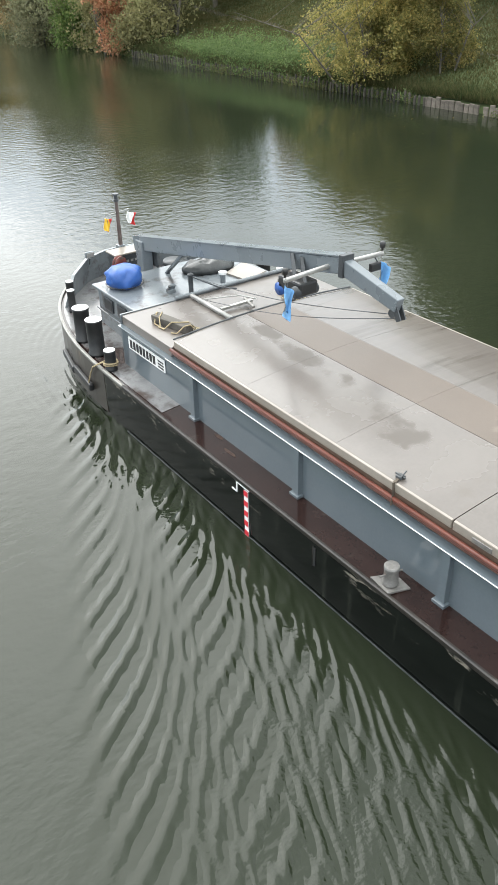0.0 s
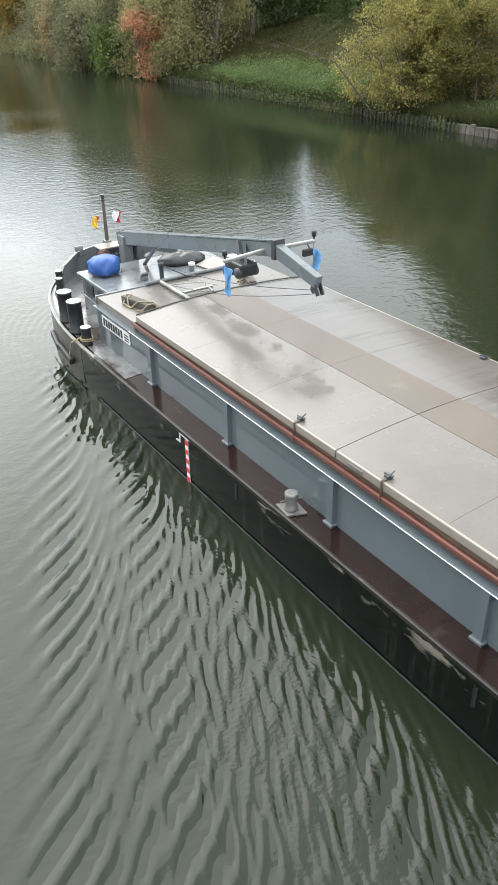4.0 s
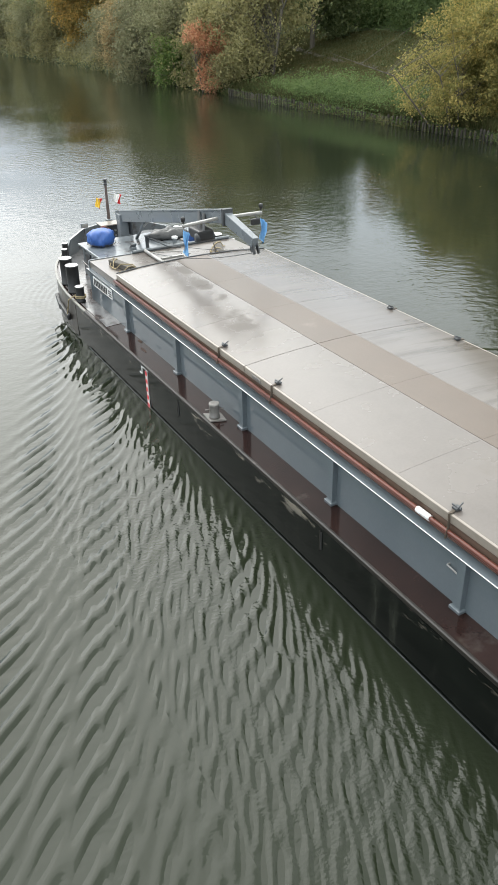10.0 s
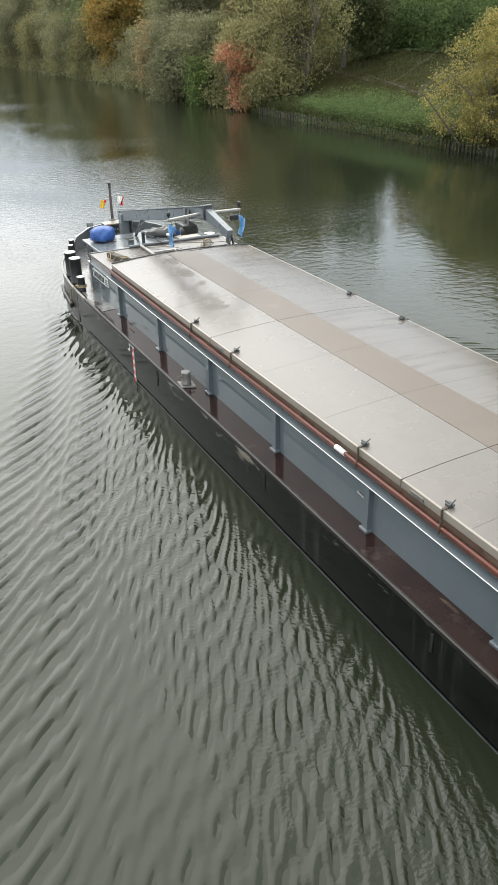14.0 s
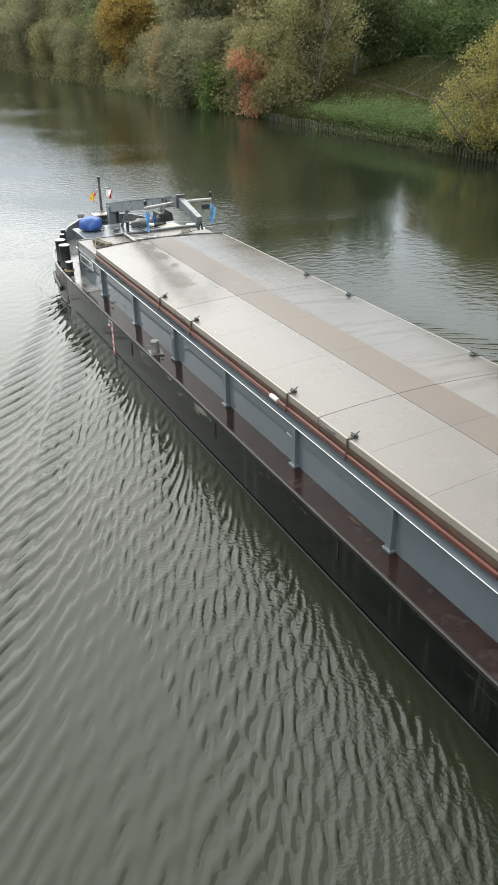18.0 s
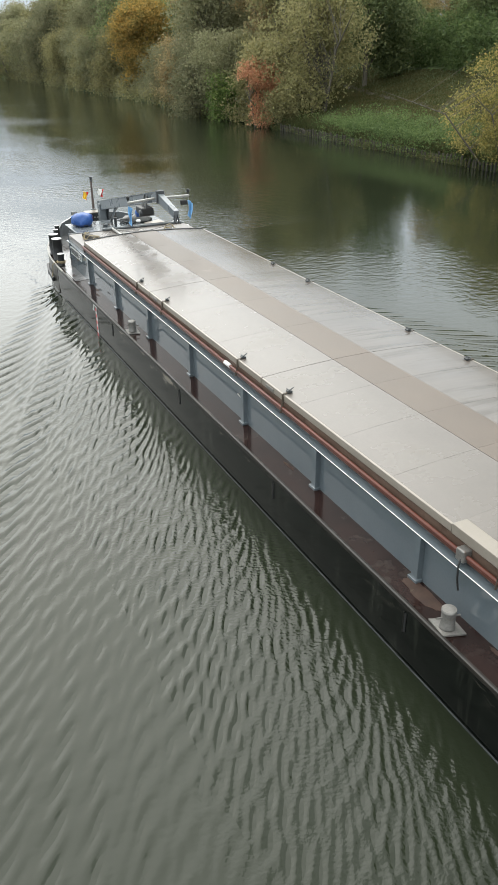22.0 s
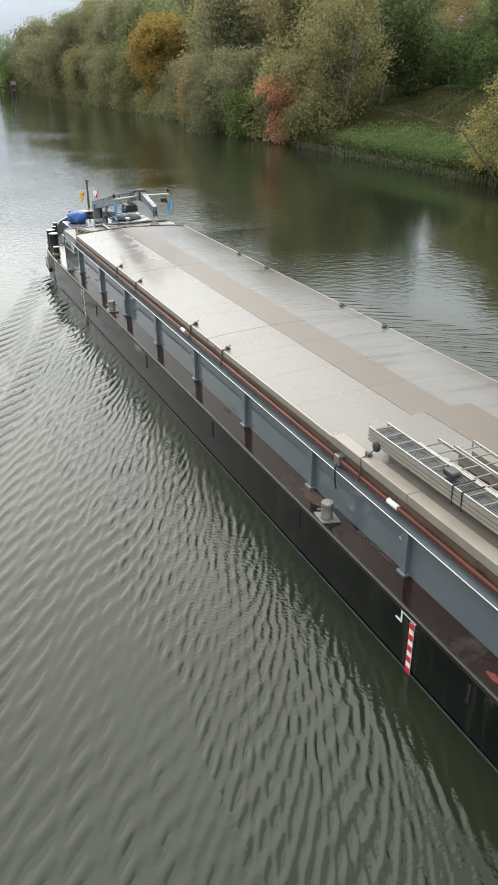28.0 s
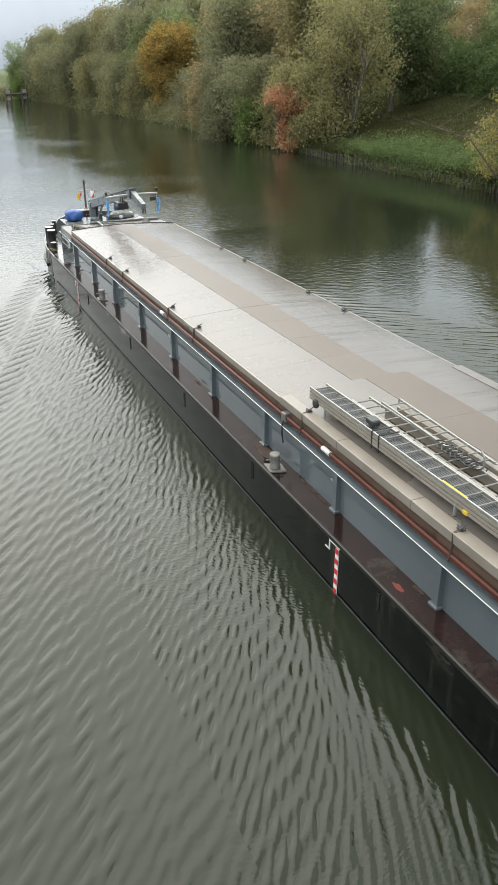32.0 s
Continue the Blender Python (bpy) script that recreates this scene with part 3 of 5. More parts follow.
def wake_mesh(name, x0, x1, y0, y1, step, rim):
    nx, ny = int((x1 - x0) / step) + 1, int((y1 - y0) / step) + 1
    X, Y = np.meshgrid(np.linspace(x0, x1, nx), np.linspace(y0, y1, ny))
    out = np.abs(X) - 2.55                     # distance off the hull
    aft = 16.3 - Y                             # distance behind the stem
    Z = np.zeros_like(X)
    cusp = np.clip((aft * 0.4 - out + 0.1) / 0.9, 0, 1)
    for n_, (start, off, steep, length) in enumerate(SOURCES):
        Z += ship_waves(out, aft, start, off, steep, length, 1.7 * n_)
    rng = np.random.default_rng(5)
    for k in range(34):                                   # shorter, steeper waves close along the hull
        th = radians(rng.uniform(46, 80))
        lam = rng.uniform(0.11, 0.24)
        kk = 2 * math.pi / lam
        wob = 0.9 * np.sin(0.6 * X + 0.5 * Y + k) + 0.8 * np.sin(0.9 * X - 0.8 * Y + 2.1 * k)
        pack = np.clip(0.1 + 0.9 * np.sin(2.4 * out * math.cos(k) + 2.0 * aft * math.sin(1.7 * k) + 1.1 * k + 0.8 * np.sin(1.3 * Y + k)), 0, 1)
        Z += cusp * 0.05 * (1 - 0.5 * np.clip((aft - 6) / 8, 0, 1)) / kk * pack * np.exp(-(np.abs(out - 0.35) / rng.uniform(0.6, 1.6)) ** 1.5) * np.sin(kk * (math.sin(th) * out + math.cos(th) * Y) + wob + 6.28 * rng.random())
    for th, lam, steep in ((52, 0.3, 0.2), (60, 0.24, 0.12)):          # the first steep waves thrown off the bow
        kk = 2 * math.pi / lam
        wob = 0.8 * np.sin(0.8 * X + 0.6 * Y) + 0.6 * np.sin(1.3 * X - 0.9 * Y + 2.0)
        bow = np.exp(-(np.maximum(out, 0) / 1.0) ** 2) * np.clip((aft - 1.2) / 1.5, 0, 1) * (1 - np.clip((aft - 6) / 6, 0, 1))
        Z += cusp * steep / kk * bow * np.sin(kk * (math.sin(radians(th)) * out + math.cos(radians(th)) * Y) + wob)
    for k in range(26):                                   # broken small waves over the older wake
        th = radians(rng.uniform(60, 76))
        kk = 2 * math.pi / rng.uniform(0.11, 0.2)
        wob = 0.9 * np.sin(0.7 * X + 0.5 * Y + k) + 0.8 * np.sin(0.8 * X - 0.7 * Y + 2.1 * k)
        pack = np.clip(-0.2 + 1.2 * np.sin(1.6 * out * math.cos(k) + 1.1 * aft * math.sin(1.3 * k) + 1.7 * k + np.sin(0.9 * Y + k)), 0, 1)
        Z += cusp * 0.075 / kk * pack * np.clip((aft - 6) / 6, 0, 1) * np.exp(-((out - 2.3) / 1.9) ** 2) * np.sin(kk * (math.sin(th) * out + math.cos(th) * Y) + wob + 6.28 * rng.random())
    Z *= np.clip(aft / 0.8, 0, 1) * (0.8 + 0.55 * np.clip((aft - 8) / 8, 0, 1) - 0.4 * np.clip((aft - 18) / 8, 0, 1))
    Z *= 1 - 0.8 * np.clip((aft - 6) / 5, 0, 1) * np.exp(-(np.maximum(out, 0) / 0.6) ** 2)      # smooth water along the side
    # rings running ahead off the round bow
    e = (np.abs(X) / 2.62) ** 2.3 + (np.clip(Y - 12.8, 0, 9) / 4.6) ** 2.3
    off = (e ** (1 / 2.3) - 1) * 2.6
    Z += 0.0062 * np.where(Y > 12.8, np.clip((Y - 13.2) / 1.0, 0, 1), 0) * np.exp(-np.clip(off, 0, 9) / 1.0) * np.sin(2 * math.pi * off / (0.13 + 0.02 * np.clip(off, 0, 3)))
    edge = np.minimum.reduce([rim - np.abs(X), Y + 20.0, 19.5 - Y])
    Z = 0.006 + Z * np.clip(edge / 2.0, 0, 1)
    ruffle = (0.05 + 5.5 * np.exp(-((out - 1.9) / 1.1) ** 2) * np.clip((aft - 9) / 7, 0, 1)) * cusp * np.clip(edge / 3.0, 0, 1)
    ruffle *= 0.55 + 0.45 * np.sin(0.9 * X + 0.5 * Y) * np.sin(0.4 * Y - 0.7 * X)
    me = bpy.data.meshes.new(name)
    me.vertices.add(nx * ny)
    me.vertices.foreach_set("co", np.stack([X, Y, Z], -1).astype(np.float32).ravel())
    i = (np.arange(ny - 1)[:, None] * nx + np.arange(nx - 1)[None, :]).ravel()
    q = np.stack([i, i + 1, i + nx + 1, i + nx], -1).ravel()
    me.loops.add(len(q))
    me.loops.foreach_set("vertex_index", q.astype(np.int32))
    me.polygons.add(len(q) // 4)
    me.polygons.foreach_set("loop_start", np.arange(0, len(q), 4, dtype=np.int32))
    me.polygons.foreach_set("use_smooth", np.ones(len(q) // 4, bool))
    me.update()
    me.attributes.new("ruffle", "FLOAT", "POINT").data.foreach_set("value", ruffle.astype(np.float32).ravel())
    still = 1 - 0.5 * cusp * (X < 0)
    me.attributes.new("still", "FLOAT", "POINT").data.foreach_set("value", still.astype(np.float32).ravel())
    me.materials.append(M_WAKE)
    return me


wake = tagged(new("wake_water"), "rippled bow waves spreading beside the barge", "water", "", "structure")
for nm, args in (("wake_waves", (-17.0, -5.8, -20.0, 19.5, 0.05, 17.0)), ("wake_waves", (-5.8, -2.3, -20.0, 13.5, 0.024, 17.0)), ("wake_waves", (-5.8, 0.0, 13.5, 19.5, 0.04, 17.0)), ("wake_waves", (0.0, 16.0, -20.0, 19.5, 0.08, 16.0))):
    w = new(nm, wake_mesh(nm, *args))
    w.parent = wake


# ---- the barge: x to starboard, y to the bow, z up from the waterline ----
BARGE_X = 8.13
HALF, Y_STERN, Y_SHOULDER, Y_STEM = 2.62, -20.0, 12.8, 17.4


def half_breadth(y):
    if y <= Y_SHOULDER:
        return HALF
    u = min(1.0, (y - Y_SHOULDER) / (Y_STEM - Y_SHOULDER))
    return HALF * (1 - u ** 2.4) ** (1 / 2.4)


def sheer(y):
    u = max(0.0, (y - 11.0) / 6.4)
    return 1.0 + 0.33 * u * u


def side_line(inset=0.0, y0=Y_STERN, y1=Y_STEM, up=0.0):
    """The port gunwale from aft to the stem, as x, y, z."""
    ys = [y for y in [Y_STERN, -14, -8, -2, 4, 8, 10, 11, 12] if y0 <= y <= y1]
    k = 18
    for i in range(k + 1):
        a = math.pi / 2 * i / k
        y = Y_SHOULDER + (Y_STEM - Y_SHOULDER) * math.sin(a) ** 0.9
        if y0 <= y <= y1:
            ys.append(y)
    return [(-max(0.0, half_breadth(y) - inset), y - (inset if y > Y_STEM - 0.01 else 0), sheer(y) + up) for y in ys]


def whole_line(inset=0.0, up=0.0, y0=Y_STERN):
    port = side_line(inset, y0, Y_STEM, up)
    return port + [(-x, y, z) for x, y, z in port[-2::-1]]


barge = thing("cargo_barge", "black-hulled cargo barge with blue-grey coaming and beige hatches", "barge")

# hull shell: from under water to the gunwale
bm = bmesh.new()
line = whole_line()
rows_ = []
for f, ins in ((None, 0.10), (0.0, 0.02), (0.35, 0.0), (0.7, 0.0), (1.0, 0.0)):
    ring = []
    for (x, y, z), (xi, yi, zi) in zip(line, whole_line(ins)):
        zz = -0.7 if f is None else (z - 0.02) * f
        ring.append(bm.verts.new((xi, yi, zz)))
    rows_.append(ring)
for a, b in zip(rows_, rows_[1:]):
    for i in range(len(a)):
        j = (i + 1) % len(a)
        bm.faces.new((a[i], b[i], b[j], a[j]))
bm.faces.new(rows_[0])
bmesh.ops.recalc_face_normals(bm, faces=bm.faces)
hull = part("hull", bm, M_HULL, barge, "black scuffed steel hull")
# deck plate
bm = bmesh.new()
pr = [bm.verts.new((x, y, z - 0.02)) for x, y, z in side_line()]
st = [bm.verts.new((-x if x else 0.0, y, z - 0.02)) for x, y, z in side_line()[:-1]]
for i in range(len(pr) - 2):
    bm.faces.new((pr[i], st[i], st[i + 1], pr[i + 1]))
bm.faces.new((pr[-2], st[-1], pr[-1]))
bmesh.ops.recalc_face_normals(bm, faces=bm.faces)
part("deck", bm, M_DECK, barge, "dark red-brown painted side deck")
# grey forward deck over it
bm = bmesh.new()
ln = [p for p in side_line(0.1) if p[1] >= 11.0]
pr = [bm.verts.new((x, y - (0.3 if i == 0 else 0), z - 0.012)) for i, (x, y, z) in enumerate(ln)]
st = [bm.verts.new((-x if x else 0.0, y + (0.4 if i == 0 else 0), z - 0.012)) for i, (x, y, z) in enumerate(ln[:-1])]
for i in range(len(pr) - 2):
    bm.faces.new((pr[i], st[i], st[i + 1], pr[i + 1]))
bm.faces.new((pr[-2], st[-1], pr[-1]))
bmesh.ops.recalc_face_normals(bm, faces=bm.faces)
part("fore_deck", bm, M_BOWDECK, barge, "grey wet steel fore deck with rust stains")
# gunwale bar
part("gunwale", sweep(whole_line(0.0), [(0.012, -0.075), (0.024, -0.04), (0.02, 0.0), (0.0, 0.014), (-0.03, 0.012), (-0.03, -0.03), (0, -0.075)]), M_GUN, barge, "scuffed steel gunwale bar with bare edges")

# wet line and freeing slots along the side
part("waterline_bar", sweep(whole_line(0.0, 0.0)[:9], [(0.008, -1.0), (0.012, -0.985), (0.008, -0.97), (0.0, -0.97), (0.0, -1.0)]), M_DARKGREY, barge, "thin dark bar at the waterline")
for y in (6.35, 1.2, -3.4, -7.35, -11.9):
    slot = part("freeing_slot", boxed(-2.633, -2.615, y - 0.022, y + 0.022, 0.52, 0.84, 0.004), M_BLACK, barge, "narrow dark slot in the hull side")
    part("slot_lip", boxed(-2.638, -2.618, y + 0.023, y + 0.037, 0.5, 0.86, 0.003), M_GUN, slot)

# worn brownish plates round the bow
part("bow_plating", sweep([p for p in whole_line(0.0) if p[1] > 12.7], [(0.006, -0.08), (0.006, -0.95), (-0.02, -0.95), (-0.02, -0.08)]), M_BOWHULL, barge, "worn brown-grey bow plating")

part("bow_rim", sweep([p for p in whole_line(0.0) if p[1] > 11.9], [(0.026, -0.035), (0.026, 0.012), (0.0, 0.024), (-0.034, 0.02), (-0.034, -0.01), (0.0, -0.04)]), M_RIM, barge, "pale worn rim of the bow")

# coaming, both sides, in plates between the pillars
COAM_X, COAM_Z, COAM_FORE = 2.12, 1.83, 12.8


def coam(y):
    """The height of the coaming flange: it sinks a little towards the stern."""
    return 1.768 + 0.005 * y


PILLARS = [10.17 - 2.85 * i for i in range(10)]
for s in (-1, 1):
    cuts = [COAM_FORE, *PILLARS, Y_STERN + 2.5]
    for y1, y0 in zip(cuts, cuts[1:]):
        bm = boxed(min(s * COAM_X, s * (COAM_X - 0.05)), max(s * COAM_X, s * (COAM_X - 0.05)), y0, y1, 0.97, COAM_Z)
        for v in bm.verts:
            if v.co.z > 1.5:
                v.co.z = coam(v.co.y)
        part("coaming_plate", bm, M_COAM, barge)
    a, b = -16.9, COAM_FORE
    part("coaming_flange", beam(bmesh.new(), (s * 2.105, a, coam(a) + 0.015), (s * 2.105, b, coam(b) + 0.015), 0.21, 0.03, (0, 0, 1), 0.006), M_COAM, barge)
    part("flange_edge", rod(bmesh.new(), (s * 2.205, a, coam(a) + 0.02), (s * 2.205, 11.0, coam(11.0) + 0.02), 0.0095, 0.0095, 8), M_WHITE, barge, "white-painted rounded flange edge")
    part("pipe", rod(bmesh.new(), (s * 2.11, a, coam(a) + 0.175), (s * 2.11, 10.95, coam(10.95) + 0.175), 0.034, 0.034, 12), M_RED, barge, "rust-red pipe along the coaming", True)
    part("lower_pipe", rod(bmesh.new(), (s * 2.085, a, coam(a) + 0.115), (s * 2.085, 10.95, coam(10.95) + 0.115), 0.026, 0.026, 12), M_RED, barge, "second rust-red pipe under it", True)
    bm = boxed(min(s * 2.05, s * 1.98), max(s * 2.05, s * 1.98), a, 10.95, 1.5, 2.06, 0.0)
    for v in bm.verts:
        if v.co.z < 1.6:
            v.co.z = coam(v.co.y) + 0.03
    part("slide_rail", bm, M_RAIL, barge, "hatch rail on the coaming")
    for y in PILLARS:
        bm = bmesh.new()
        top = coam(y)
        for dy in (-0.055, 0.055):
            box(bm, min(s * 2.12, s * 2.2), max(s * 2.12, s * 2.2), y + dy - 0.012, y + dy + 0.012, 1.0, top)
        box(bm, min(s * 2.19, s * 2.205), max(s * 2.19, s * 2.205), y - 0.065, y + 0.065, 1.0, top)
        box(bm, min(s * 2.12, s * 2.24), max(s * 2.12, s * 2.24), y - 0.1, y + 0.1, 0.98, 1.03, 0.008)
        part("pillar", bm, M_COAM, barge)

# hatch covers: lips, side sheets and a tread-plate strip, three lengths to a cover
def crown(x):
    return 2.17 + 0.10 * (1 - (abs(x) / 2.06) ** 2)


def sheet(x0, x1, y0, y1, dz=0.0, thick=0.025):
    bm = bmesh.new()
    n = 5
    lo, hi = [], []
    for j, y in enumerate((y0, y1)):
        hi.append([bm.verts.new((x0 + (x1 - x0) * i / n, y, crown(x0 + (x1 - x0) * i / n) + dz)) for i in range(n + 1)])
        lo.append([bm.verts.new((x0 + (x1 - x0) * i / n, y, crown(x0 + (x1 - x0) * i / n) + dz - thick)) for i in range(n + 1)])
    for i in range(n):
        bm.faces.new((hi[0][i], hi[0][i + 1], hi[1][i + 1], hi[1][i]))
        bm.faces.new((lo[0][i + 1], lo[0][i], lo[1][i], lo[1][i + 1]))
        bm.faces.new((lo[0][i], lo[0][i + 1], hi[0][i + 1], hi[0][i]))
        bm.faces.new((lo[1][i + 1], lo[1][i], hi[1][i], hi[1][i + 1]))
    bm.faces.new((lo[0][0], hi[0][0], hi[1][0], lo[1][0]))
    bm.faces.new((lo[1][n], hi[1][n], hi[0][n], lo[0][n]))
    return bm


for cy1, cy0, dz in ((10.9, 4.551, 0.0), (4.549, -1.829, 0.0), (-1.831, -7.429, 0.0), (-7.431, -16.4, 0.012)):
    cover = part("hatch_cover", boxed(-1.95, 1.95, cy0 + 0.01, cy1 - 0.01, 2.0, 2.13 + dz), M_LIP, barge, "beige steel hatch cover")
    k = 3 if cy1 > -1 else 4
    STRIP0, STRIP1 = (-0.50, 0.36) if dz == 0 else (-0.24, 0.75)      # the walkway steps over on the aft cover
    for i in range(k):
        a, b = cy0 + (cy1 - cy0) * i / k, cy0 + (cy1 - cy0) * (i + 1) / k
        g0, g1 = (0.002 if i else 0.006), (0.002 if i < k - 1 else 0.006)
        part("sheet", sheet(-2.04, STRIP0 - 0.004, a + g0, b - g1, dz), M_HATCH_MARKED if cy1 > 10 else M_HATCH, cover)
        part("tread_strip", sheet(STRIP0, STRIP1, a + g0, b - g1, dz + 0.004), M_STRIP, cover, "tan tread-plate walkway")
        part("sheet", sheet(STRIP1 + 0.004, 2.04, a + g0, b - g1, dz), M_HATCH_WET, cover, "wet glossy hatch sheet")
    for s in (-1, 1):
        part("lip", boxed(min(s * 2.075, s * 2.0), max(s * 2.075, s * 2.0), cy0 + 0.01, cy1 - 0.01, 2.045 + dz * 0.3, 2.172 + dz, 0.012), M_LIP, cover, "pale rounded hatch lip")

# fore panel ahead of the covers, with its raised edge bar
part("fore_panel", boxed(-2.1, 2.1, 10.95, COAM_FORE, COAM_Z + 0.02, 2.03, 0.015), M_HATCH, barge, "beige fixed panel ahead of the hatches")
part("front_plate", boxed(-2.12, 2.12, COAM_FORE, COAM_FORE + 0.04, 1.0, 2.05), M_GREY, barge)
part("panel_front_bar", rod(bmesh.new(), (-0.9, COAM_FORE, 2.08), (2.0, COAM_FORE, 2.08), 0.04, 0.04, 10), M_GREY, barge)
bm = bmesh.new()
n = 14
for i in range(n):
    x0, x1 = -2.05 + 4.1 * i / n, -2.05 + 4.1 * (i + 1) / n
    rod(bm, (x0, 10.93, crown(x0) + 0.012), (x1, 10.93, crown(x1) + 0.012), 0.017, 0.017, 8)
part("front_seal", bm, M_DARKGREY, barge, "dark rubber seal along the first cover")

# ---- trees: a trunk, limbs and crown of single leaves ----
def leaf_cloud(name, centres, spread, per, size, material, parent, rng, droop=0.0, squash=0.8):
    c = np.repeat(np.array(centres), per, axis=0)
    n = len(c)
    p = c + rng.normal(0, 1, (n, 3)) * np.array([spread, spread, spread * squash])
    p[:, 2] -= droop * rng.random(n) ** 2
    a = rng.normal(0, 1, (n, 3))
    a /= np.linalg.norm(a, axis=1)[:, None]
    b = np.cross(a, rng.normal(0, 1, (n, 3)))
    b /= np.linalg.norm(b, axis=1)[:, None]
    s = size * rng.uniform(0.6, 1.3, n)[:, None]
    quad = np.stack([p - a * s, p + b * s * 0.5, p + a * s, p - b * s * 0.5], 1).reshape(-1, 3)
    me = bpy.data.meshes.new(name)
    me.vertices.add(4 * n)
    me.vertices.foreach_set("co", quad.astype(np.float32).ravel())
    me.loops.add(4 * n)
    me.loops.foreach_set("vertex_index", np.arange(4 * n, dtype=np.int32))
    me.polygons.add(n)
    me.polygons.foreach_set("loop_start", np.arange(0, 4 * n, 4, dtype=np.int32))
    me.update()
    me.materials.append(material)
    ob = new(name, me)
    ob.parent = parent
    return ob


def tree(name, label, leaf, height, radius, seed, base=0.15, clumps=120, per=55, size=0.16, spread=0.55, trunks=1, lean=0.0, top_heavy=0.55, bare=0.0, droop=0.0, group=""):
    """height, crown radius; base: where the crown begins, as a share of the height."""
    rng = np.random.default_rng(seed)
    t = thing(name, label, "tree" if height > 5 else "bush", (0, 0, 0), group)
    lobes = []
    for i in range(9):
        a = rng.uniform(0, 6.28)
        r = radius * rng.uniform(0.15, 0.62)
        h = height * rng.uniform(base + 0.12, 0.88)
        lobes.append((r * math.cos(a), r * math.sin(a), h, radius * rng.uniform(0.38, 0.6) * (1.15 - 0.5 * abs(h / height - top_heavy))))
    centres = []
    while len(centres) < clumps:
        x, y, z, r = lobes[rng.integers(len(lobes))]
        d = rng.normal(0, 1, 3)
        d /= np.linalg.norm(d)
        p = np.array([x, y, z]) + d * r * rng.uniform(0.55, 1.0) * np.array([1, 1, 1.25])
        if height * base * 0.6 < p[2] < height:
            centres.append(p)
    bm = bmesh.new()
    tr = (0.018 * height + 0.03) / trunks ** 0.5
    for k in range(trunks):
        off = rng.normal(0, 0.12 * trunks, 2) if trunks > 1 else np.zeros(2)
        foot = Vector((off[0], off[1], -0.4))
        mid = Vector((off[0] * 2.2 + lean, off[1] * 2.2, height * 0.38))
        top = Vector((off[0] * 4 + lean * 2, off[1] * 4, height * (0.82 if trunks == 1 else 0.58)))
        rod(bm, foot, mid, tr, tr * 0.7, 9)
        rod(bm, mid, top, tr * 0.7, tr * 0.18, 7)
        for j in range(int(14 + 22 * bare)):
            c = Vector(centres[rng.integers(len(centres))])
            u = min(0.95, max(0.15, c.z / height - 0.22 + rng.uniform(-0.08, 0.08)))
            s = foot.lerp(mid, u / 0.46) if u < 0.46 else mid.lerp(top, (u - 0.46) / 0.54)
            e = c * (1.0 + 0.12 * bare)
            m = s.lerp(e, 0.5) + Vector((0, 0, 0.06 * height * rng.uniform(0, 1)))
            rod(bm, s, m, tr * 0.3, tr * 0.17, 5)
            rod(bm, m, e, tr * 0.17, tr * 0.05, 4)
    part("trunk", bm, M_BARK, t)
    leaf_cloud("crown", centres, spread, per, size, leaf, t, rng, droop)
    return t


def plant(src, x, y, turn, scale, sink=0.0):
    m = pose(x, y, max(0.0, ground_height(x, y)) - sink, 0, 0, turn)
    src.scale = (scale,) * 3
    ob = copy_thing(src, m)
    src.scale = (1, 1, 1)
    return ob


def put(src, x, y, turn=0.0, sink=0.0):
    src.matrix_world = pose(x, y, max(0.0, ground_height(x, y)) - sink, 0, 0, turn)
    return src


# waterside willow and its neighbour
put(tree("willow_bush", "large rounded bush with yellow-green autumn leaves at the water's edge", L_WILLOW, 7.2, 4.7, 11, 0.02, 620, 112, 0.088, 0.31, 7, 0, 0.4, 0.25), 39.4, 41.5)
put(tree("yellow_bush", "upright bush with yellow autumn leaves on the bank", L_WILLOW, 6.2, 1.9, 12, 0.03, 200, 110, 0.078, 0.3, 4, 0, 0.45, 0.2), 41.2, 36.8)
put(tree("orange_tree", "small slender tree with orange-red leaves leaning over the water", L_ORANGE, 6.4, 2.3, 13, 0.05, 130, 55, 0.14, 0.36, 2, -0.3, 0.5), 38.2, 77.3)
put(tree("golden_tree", "tall tree with golden-yellow autumn leaves beside the water", L_GOLD, 12.4, 4.7, 14, 0.02, 420, 60, 0.2, 0.6, 2, 0, 0.5), 43.6, 129.0)
put(tree("green_bush", "low bush with fresh green leaves hanging over the water", L_GREEN, 4.6, 2.4, 15, 0.05, 90, 60, 0.15, 0.45, 3), 39.0, 85.5)
put(tree("grey_willow", "spreading grey-green willow hanging over the water", L_GREY, 8.5, 4.6, 16, 0.03, 220, 60, 0.17, 0.6, 4, 0, 0.4, 0.3), 38.5, 94.5)
put(tree("waterside_tree", "open olive-leaved tree with several pale stems on the bank", L_OLIVE, 14.5, 5.2, 17, 0.02, 400, 60, 0.14, 0.6, 5, 0, 0.5, 0.7), 42.3, 72.5)
put(tree("low_bush", "low olive bush on the bank edge", L_OLIVE, 3.4, 2.2, 18, 0.03, 80, 60, 0.12, 0.4, 3), 39.4, 74.0)
